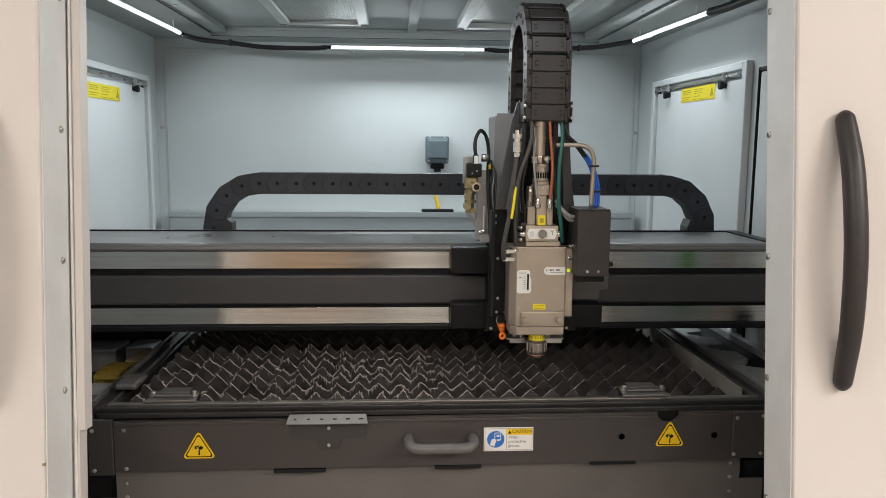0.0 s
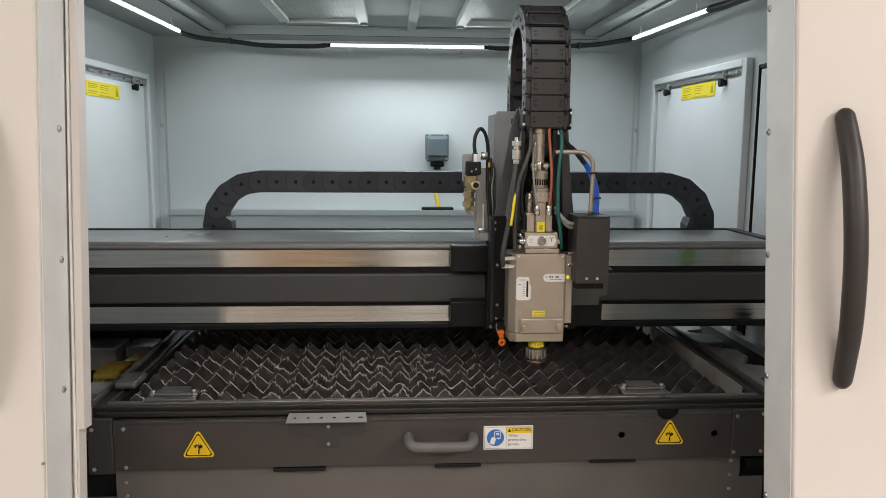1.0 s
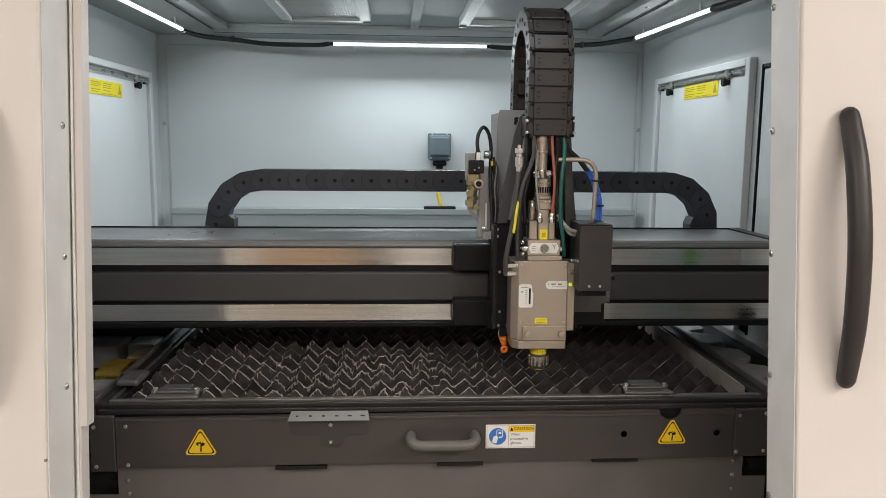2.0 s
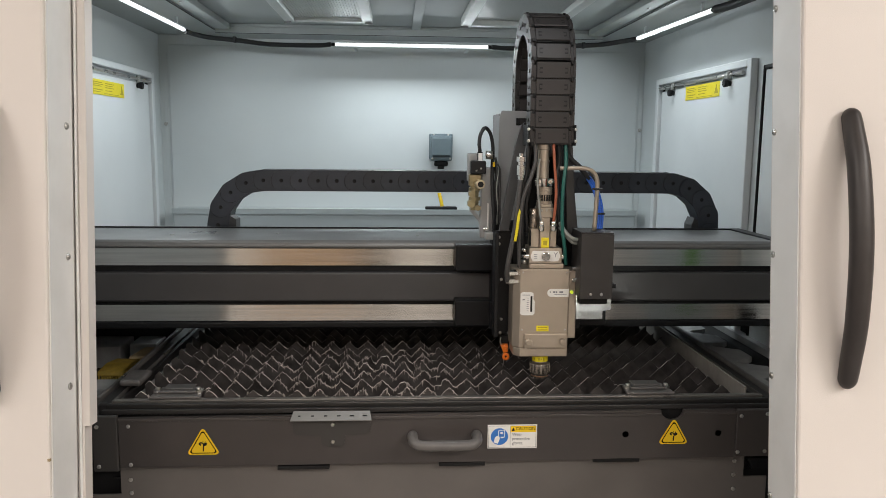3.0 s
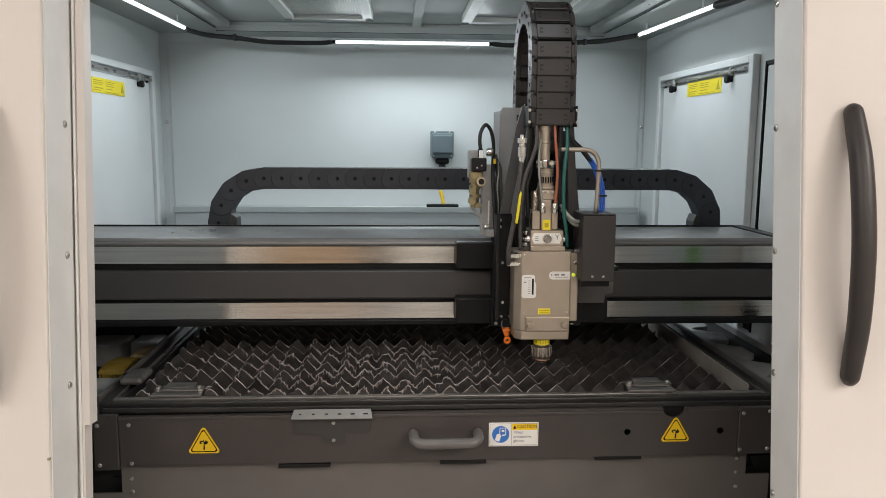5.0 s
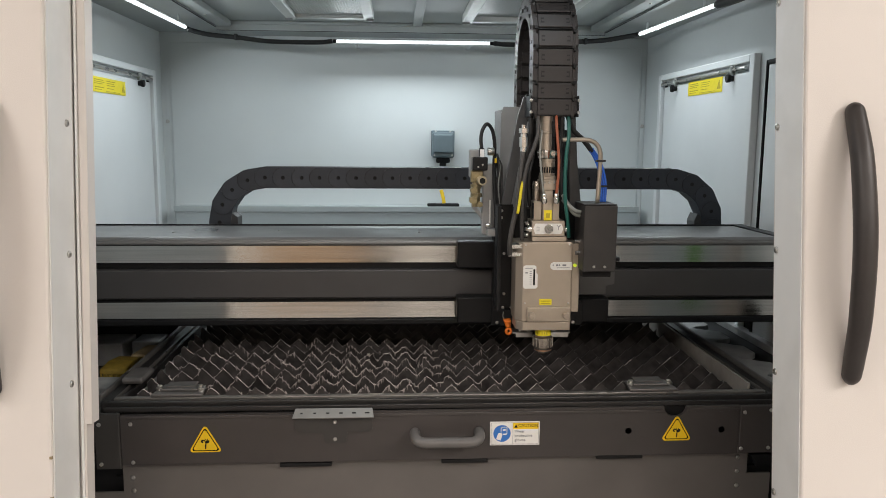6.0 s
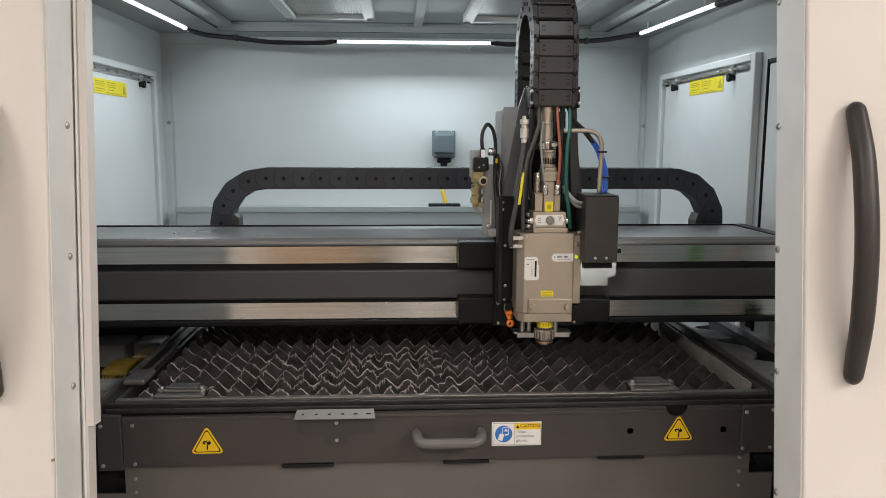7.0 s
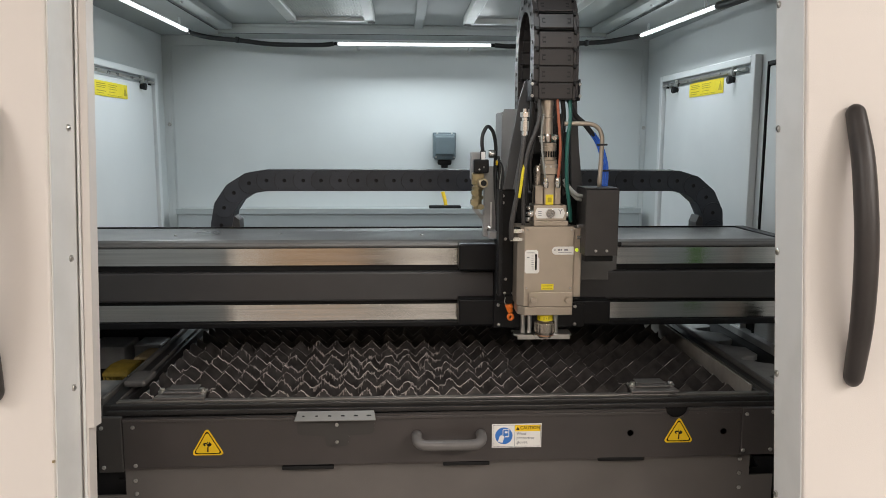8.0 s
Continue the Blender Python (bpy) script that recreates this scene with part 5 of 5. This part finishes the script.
for k in range(10):
    a = math.pi * (1.05 + 0.9 * k / 9)
    bm = B()
    box(bm, -0.0016, 0.0016, -0.0006, 0.0006, -0.006, 0.006)
    part("slot", bm, M_INK, cl, "", Matrix.Translation((0.3115 + 0.0171 * math.cos(a), 1.622 + 0.0171 * math.sin(a), 1.387)) @ Euler((0, 0, a + math.pi / 2)).to_matrix().to_4x4())
bm = B()
cyl(bm, (0.3095, 1.622, 1.4115), (0.3095, 1.622, 1.428), 0.019, segs=6, bevel=0.001)
cyl(bm, (0.290, 1.612, 1.421), (0.298, 1.608, 1.421), 0.005, segs=10)
cyl(bm, (0.322, 1.608, 1.421), (0.330, 1.612, 1.421), 0.005, segs=10)
part("nut", bm, M_CHROME, hd, "bright hexagonal nut")
bm = B()
lathe(bm, (0.3068, 1.622), [(0.0128, 1.4285), (0.0128, 1.462), (0.0136, 1.463), (0.0136, 1.466), (0.0124, 1.467), (0.0124, 1.488), (0.0136, 1.489), (0.0136, 1.499)], 24)
part("fibre_plug", bm, M_NICKEL, hd, "steel fibre plug")
# nozzle group
nz = B()
NX = 0.3135
lathe(nz, (NX, 1.630), [(0.0168, 1.0435), (0.0168, 1.0265), (0.0195, 1.0245), (0.0212, 1.0225), (0.0212, 1.0015), (0.0195, 0.9985), (0.0185, 0.9935), (0.0140, 0.9925), (0.0132, 0.9885), (0.0060, 0.9870), (0.0028, 0.9850)], 32)
nzp = part("nozzle", nz, M_NOZZLE, hd, "turned steel nozzle")
for k in range(14):
    a = 2 * math.pi * (k + 0.4) / 14
    bm = B()
    box(bm, -0.0026, 0.0026, -0.0014, 0.0014, -0.0105, 0.0105, 0.0011, segs=2)
    part("rib", bm, M_NOZZLE, nzp, "", Matrix.Translation((NX + 0.0212 * math.cos(a), 1.630 + 0.0212 * math.sin(a), 1.0125)) @ Euler((0, 0, a + math.pi / 2)).to_matrix().to_4x4())
bm = B()
lathe(bm, (NX, 1.630), [(0.0172, 1.0280), (0.0175, 1.0282), (0.0175, 1.041), (0.0172, 1.0412)], 32)
nb = part("label_band", bm, M_LEMON, nzp, "yellow label band")
bm = B()
for k in range(9):
    a = math.pi * (1.12 + 0.76 * k / 8)
    if k in (2, 6):
        continue
    p = Vector((NX + 0.0177 * math.cos(a), 1.630 + 0.0177 * math.sin(a), 1.0345))
    bmesh.ops.create_cube(bm, size=1, matrix=Matrix.Translation(p) @ Euler((0, 0, a + math.pi / 2)).to_matrix().to_4x4() @ Matrix.Diagonal((0.0022, 0.0006, 0.006 if k % 2 else 0.004, 1)))
part("print", bm, M_OLIVEINK, nb)
bm = B()
lathe(bm, (NX, 1.630), [(0.0186, 0.9937), (0.0192, 0.9942), (0.0192, 0.9972), (0.0188, 0.9978)], 24)
part("copper_ring", bm, M_COPPER, nzp, "copper-coloured ring")
# carrying plate, drag-chain arms
bm = B()
prism(bm, [(0.213, 1.075), (0.254, 1.075), (0.254, 1.24), (0.249, 1.309), (0.211, 1.309)], "y", 1.676, 1.688, bevel=0.001)
box(bm, 0.211, 0.219, 1.640, 1.6755, 1.078, 1.308, 0.001)
pl2 = part("mounting_plate", bm, M_BLACK, hd)
screws(pl2, [(0.230, 1.6758, 1.0785), (0.2485, 1.6758, 1.0785), (0.232, 1.6758, 1.11), (0.2305, 1.6758, 1.20), (0.224, 1.6758, 1.295), (0.224, 1.6758, 1.28)], 0.0034)
bm = B()
box(bm, 0.2545, 0.40, 1.682, 1.720, 1.06, 1.30, 0.002)
part("slide", bm, M_BLACKM, hd)
for nm, pts in (("arm", [(0.222, 1.3095), (0.243, 1.3095), (0.284, 1.541), (0.266, 1.541), (0.254, 1.50)]), ("arm", [(0.372, 1.30), (0.398, 1.30), (0.386, 1.40), (0.376, 1.545), (0.362, 1.545)])):
    bm = B()
    prism(bm, pts, "y", 1.664, 1.676, bevel=0.001)
    part(nm, bm, M_ARM, hd, "dark painted flat arm")
bm = B()
box(bm, 0.2705, 0.3675, 1.6595, 1.676, 1.4985, 1.5455, 0.002)
box(bm, 0.2685, 0.2715, 1.594, 1.659, 1.497, 1.540, 0.001)
box(bm, 0.3665, 0.3695, 1.594, 1.659, 1.497, 1.540, 0.001)
cb = part("chain_anchor", bm, M_BLACK, hd)
screws(cb, [(0.3685, 1.5938, 1.530), (0.3685, 1.5938, 1.506), (0.2695, 1.5938, 1.530), (0.2695, 1.5938, 1.506)], 0.0035)
# cabin-side box with the flashing lamp in its floor
bx_ = part("control_box", (lambda b: (box(b, 0.3805, 0.4490, 1.560, 1.563, 1.179, 1.3155, 0.001), box(b, 0.3805, 0.3835, 1.5635, 1.648, 1.179, 1.3155, 0.001),
                        box(b, 0.4460, 0.4490, 1.5635, 1.648, 1.179, 1.3155, 0.001), box(b, 0.3805, 0.4490, 1.5635, 1.648, 1.316, 1.319, 0.001),
                        box(b, 0.3840, 0.4455, 1.6455, 1.6480, 1.182, 1.3155), box(b, 0.3840, 0.4455, 1.5640, 1.6450, 1.1795, 1.1820), b)[-1])(B()), M_BOXBLACK, hd, "dark brown-black sheet-metal box")
screws(bx_, [(0.403, 1.5597, 1.189), (0.426, 1.5597, 1.189)], 0.003)
bm = B()
box(bm, 0.449, 0.462, 1.62, 1.65, 1.215, 1.221, 0.001)
box(bm, 0.449, 0.475, 1.62, 1.65, 1.190, 1.2, 0.002)
part("side_tab", bm, M_BLACK, bx_)
bm = B()
prism(bm, [(0.386, 1.103), (0.4690, 1.103), (0.4690, 1.122), (0.488, 1.126), (0.488, 1.158), (0.386, 1.162)], "y", 1.700, 1.703, bevel=0.0008)
part("sensor_plate", bm, M_SENSOR, hd, "grey plate below the box, lit by a flashing lamp")
# unseen black casing added to shut in the glow while the lens is turned away
bm = B()
box(bm, 0.386, 0.446, 1.5850, 1.5862, 1.1640, 1.1790)
box(bm, 0.386, 0.446, 1.5862, 1.6080, 1.1778, 1.1790)
box(bm, 0.387, 0.445, 1.5862, 1.6060, 1.1630, 1.1640)
box(bm, 0.386, 0.3870, 1.5862, 1.6060, 1.1640, 1.1778)
box(bm, 0.4450, 0.446, 1.5862, 1.6060, 1.1640, 1.1778)
part("lamp_hood", bm, M_BLACKM, bx_)
# the lens always glows; turning its half drum stands in for switching the lamp
LAMP = (0.416, 1.5945, 1.1705)
bm = B()
seg_ = [(0.0062 * math.cos(math.pi * k / 12), 0.0062 * math.sin(math.pi * k / 12)) for k in range(13)]
prism(bm, seg_, "x", -0.027, 0.027)
beacon = part("flash_lamp", bm, M_BLACKM, hd, "small flashing lamp under the box", pose(*LAMP))
bm = B()
box(bm, -0.0255, 0.0255, -0.0052, 0.0052, -0.0014, -0.0003)
part("lens", bm, M_BEAM, beacon, "bright white lens")
# orange hook
bm = B()
tube(bm, [(0.238, 1.668, 1.055), (0.2405, 1.668, 1.045), (0.2425, 1.666, 1.036)], 0.0075, 12, n=4, radii=lambda u: 0.0085 - 0.003 * u)
tube(bm, [(0.2425 + 0.0052 * math.sin(a), 1.663, 1.0270 + 0.0058 * math.cos(a)) for a in [2 * math.pi * k / 14 for k in range(15)]], 0.0032, 10, n=2)
box(bm, 0.2325, 0.2475, 1.660, 1.676, 1.047, 1.053, 0.002)
part("hook", bm, M_ORANGE, hd, "orange plastic hook")
bm = B()
box(bm, 0.229, 0.251, 1.664, 1.676, 1.0565, 1.0745, 0.001)
part("hook_holder", bm, M_BLACKM, hd)
bm = B()
tube(bm, [(0.230, 1.66, 1.072), (0.2285, 1.66, 1.062), (0.232, 1.66, 1.055)], 0.0012, 6)
part("wire", bm, M_STEEL, hd)


def hose(pts, r, mat, label, segs=10):
    bm = B()
    tube(bm, pts, r, segs)
    return part("hose", bm, mat, hd, label)


hose([(0.325, 1.606, 1.500), (0.327, 1.600, 1.46), (0.331, 1.596, 1.41), (0.330, 1.594, 1.37), (0.3275, 1.595, 1.338)], 0.0031, M_RED, "orange-red hose")
hose([(0.352, 1.612, 1.500), (0.352, 1.603, 1.46), (0.347, 1.598, 1.42), (0.345, 1.595, 1.37), (0.347, 1.594, 1.32), (0.354, 1.598, 1.28), (0.360, 1.612, 1.245)], 0.0040, M_GREEN, "teal green hose")
hose([(0.338, 1.618, 1.500), (0.342, 1.622, 1.46), (0.336, 1.618, 1.42), (0.342, 1.622, 1.36), (0.346, 1.63, 1.30)], 0.005, M_RUBBER, "black hose")
hose([(0.286, 1.606, 1.500), (0.287, 1.600, 1.465), (0.277, 1.596, 1.43), (0.264, 1.594, 1.395), (0.257, 1.594, 1.35), (0.2555, 1.596, 1.30), (0.258, 1.602, 1.240)], 0.0043, M_GREYHOSE, "dark braided hose")
hose([(0.257, 1.606, 1.425), (0.252, 1.600, 1.38), (0.2455, 1.598, 1.317), (0.237, 1.598, 1.27), (0.232, 1.600, 1.235), (0.234, 1.606, 1.208)], 0.0054, M_GREYHOSE, "dark braided hose")
hose([(0.2600, 1.596, 1.372), (0.2535, 1.592, 1.352), (0.2500, 1.590, 1.325), (0.2462, 1.590, 1.297)], 0.0032, M_YELLOWHOSE, "yellow tube")
hose([(0.276, 1.622, 1.500), (0.272, 1.620, 1.44), (0.262, 1.615, 1.40), (0.264, 1.62, 1.33), (0.268, 1.63, 1.27)], 0.0055, M_RUBBER, "black hose")
hose([(0.296, 1.604, 1.470), (0.292, 1.600, 1.43), (0.294, 1.596, 1.39), (0.301, 1.596, 1.338)], 0.0023, M_CLEAR, "thin milky green tube")
hose([(0.270, 1.630, 1.47), (0.282, 1.632, 1.42), (0.273, 1.626, 1.37), (0.277, 1.63, 1.31)], 0.0045, M_RUBBER, "black hose")
hose([(0.343, 1.606, 1.335), (0.352, 1.596, 1.318), (0.366, 1.592, 1.304), (0.3795, 1.594, 1.300)], 0.0042, M_CLEAR, "grey-white tube")
hose([(0.345, 1.612, 1.325), (0.356, 1.602, 1.310), (0.368, 1.598, 1.296), (0.3795, 1.600, 1.292)], 0.0042, M_CLEAR, "grey-white tube")
hose([(0.355, 1.635, 1.50), (0.37, 1.64, 1.47), (0.392, 1.642, 1.45), (0.412, 1.642, 1.425)], 0.0055, M_RUBBER, "black sleeve")
for k in range(3):
    hose([(0.404 + 0.004 * k, 1.640, 1.432), (0.420 + 0.005 * k, 1.640, 1.405), (0.431 + 0.005 * k, 1.638, 1.370), (0.434 + 0.0045 * k, 1.636, 1.345), (0.432 + 0.0045 * k, 1.632, 1.3185)], 0.0023, M_BLUE, "blue pneumatic tube", 8)
bm = B()
box(bm, 0.428, 0.4475, 1.630, 1.645, 1.350, 1.354, 0.001)
part("cable_tie", bm, M_RUBBER, hd)
bm = B()
tube(bm, [(0.340, 1.605, 1.450), (0.372, 1.603, 1.4505), (0.395, 1.602, 1.4495), (0.410, 1.601, 1.442), (0.4185, 1.601, 1.426), (0.4195, 1.601, 1.40), (0.4165, 1.601, 1.3185)], 0.0047, 14)
part("pipe", bm, M_NICKEL, hd, "bent steel pipe")
bm = B()
box(bm, 0.411, 0.430, 1.594, 1.610, 1.405, 1.409, 0.001)
part("cable_tie", bm, M_RUBBER, hd)
# inline fitting on the braided hose
bm = B()
lathe(bm, (0.2575, 1.606), [(0.0052, 1.424), (0.0062, 1.425), (0.0062, 1.434), (0.0085, 1.435), (0.0085, 1.455), (0.0062, 1.456), (0.0062, 1.462), (0.0098, 1.463), (0.0098, 1.473), (0.0045, 1.474), (0.0045, 1.480), (0.003, 1.481)], 6)
part("hose_fitting", bm, M_CHROME, hd, "bright inline hose fitting")
for z in (1.275, 1.262, 1.25):
    bm = B()
    cyl(bm, (0.270, 1.614, z - 0.004), (0.270, 1.614, z + 0.004), 0.006, segs=6)
    part("small_fitting", bm, M_STEEL, hd)

# ---- vertical cable carrier over the head ----
vc = thing("loop_cable_carrier", "dark nylon cable carrier looping over the laser head", "cable carrier", pose(0.3195, 0, 0))
R_LOOP, Z_FIX, Y_BACK, Y_FRONT, LINKS, P_LINK = 0.1075, 1.420, 1.8375, 1.6225, 20, 0.0334
w, hh, ln = 0.0465, 0.0225, 0.0167
plates = []
for s in (-1, 1):
    bm = B()
    xs = sorted((s * w, s * (w - 0.005)))
    prism(bm, [(-hh + 0.004, -ln - 0.004), (hh - 0.004, -ln - 0.004), (hh, -ln + 0.002), (hh, ln - 0.004), (hh - 0.006, ln), (-hh + 0.006, ln), (-hh, ln - 0.004), (-hh, -ln + 0.002)], "x", xs[0], xs[1])
    xs = sorted((s * (w - 0.005), s * (w - 0.0105)))
    prism(bm, [(-hh + 0.002, -ln + 0.006), (hh - 0.002, -ln + 0.006), (hh - 0.002, ln + 0.002), (hh - 0.008, ln + 0.007), (-hh + 0.008, ln + 0.007), (-hh + 0.002, ln + 0.002)], "x", xs[0], xs[1])
    cyl(bm, (s * w, 0, 0), (s * (w + 0.002), 0, 0), 0.0045, segs=10)
    plates.append(mesh_of("side_plate", bm, M_CHAIN2))
bm = B()
box(bm, -w + 0.011, w - 0.011, hh - 0.003, hh + 0.0008, -ln + 0.0008, ln - 0.0008, 0.0012, segs=1)
cover_me = mesh_of("link", bm, M_CHAIN2)
bm = B()
for a in ((-0.0034, 0.0034, -0.0064, -0.0030), (-0.0034, 0.0034, 0.0026, 0.0058), (-0.0034, -0.0022, -0.0030, 0.0026)):
    box(bm, a[0], a[1], hh + 0.0006, hh + 0.0012, a[2], a[3])
box(bm, -0.0165, -0.0110, hh - 0.0020, hh + 0.0014, ln - 0.0035, ln + 0.0035)
slot_me = mesh_of("slot", bm, M_INK)
bm = B()
box(bm, -w + 0.011, w - 0.011, -hh, -hh + 0.003, -ln + 0.004, ln - 0.004, 0.001, segs=1)
inner_me = mesh_of("inner_bar", bm, M_CHAIN2)
bm = B()
box(bm, -w + 0.012, w - 0.012, -0.012, hh - 0.0035, -ln - 0.001, ln + 0.001)
fill_me = mesh_of("cable", bm, M_RUBBER)
chain_links = []
for i in range(LINKS):
    lk = new("link", cover_me)
    lk.parent = vc
    for nm, me, x, flip in (("side_plate", plates[0], 0, 0), ("side_plate", plates[1], 0, 0), ("inner_bar", inner_me, 0, 0), ("cable", fill_me, 0, 0), ("slot", slot_me, -0.0262, 0), ("slot", slot_me, 0.0262, 180)):
        o = new(nm, me)
        o.parent = lk
        o.matrix_basis = pose(x, 0, 0, 0, flip, 0)
    chain_links.append(lk)

# ---- motion ----
# height of the laser head over the clip, in metres from its first height
LIFT = [(0.0, 0.0), (0.5, -0.0093), (1.0, -0.0188), (1.5, -0.028), (2.0, -0.0373), (2.5, -0.0467), (2.75, -0.051), (2.9, -0.0528), (3.0, -0.0532), (3.15, -0.0530), (3.3, -0.0518), (3.5, -0.0495),
        (4.0, -0.0407), (4.5, -0.0307), (5.0, -0.0213), (5.5, -0.0119), (6.0, -0.0027), (6.5, 0.0070), (7.0, 0.0160), (7.5, 0.0252), (8.0, 0.0350)]


def lift_at(t):
    for (a, u), (b, v) in zip(LIFT, LIFT[1:]):
        if t <= b:
            return u + (v - u) * (t - a) / (b - a)
    return LIFT[-1][1]


def link_pose(i, dz):
    """Where a link of the loop lies when the head is dz higher: up the back leg, over the bend, down the front leg."""
    zc = 1.625 + dz / 2
    s, back = (i + 0.5) * P_LINK, zc - Z_FIX
    if s < back:
        return pose(0, Y_BACK, Z_FIX + s, 0)
    if s < back + math.pi * R_LOOP:
        a = (s - back) / R_LOOP
        return pose(0, (Y_BACK + Y_FRONT) / 2 + R_LOOP * math.cos(a), zc + R_LOOP * math.sin(a), math.degrees(a))
    return pose(0, Y_FRONT, zc - (s - back - math.pi * R_LOOP), 180)


def motions():
    times = sorted({t for t, _ in LIFT} | {0.25 * k for k in range(33)})
    walk(hd, [(t, pose(0, 0, lift_at(t))) for t in times])
    for i, lk in enumerate(chain_links):
        walk(lk, [(t, link_pose(i, lift_at(t))) for t in times])
    # the lamp's lens faces the plate for a sixth of a second in every 0.57 s
    rows = [(0, -45)]
    for k in range(14):
        on, off = round((0.57 * k + 0.10) * FPS), round((0.57 * k + 0.27) * FPS)
        rows += [(on - 1, -45), (on, 44), (off, 44), (off + 1, -45)]
    rows.append((8 * FPS, -45))
    walk(beacon, [(f / FPS, pose(*LAMP, turn)) for f, turn in rows])


motions()
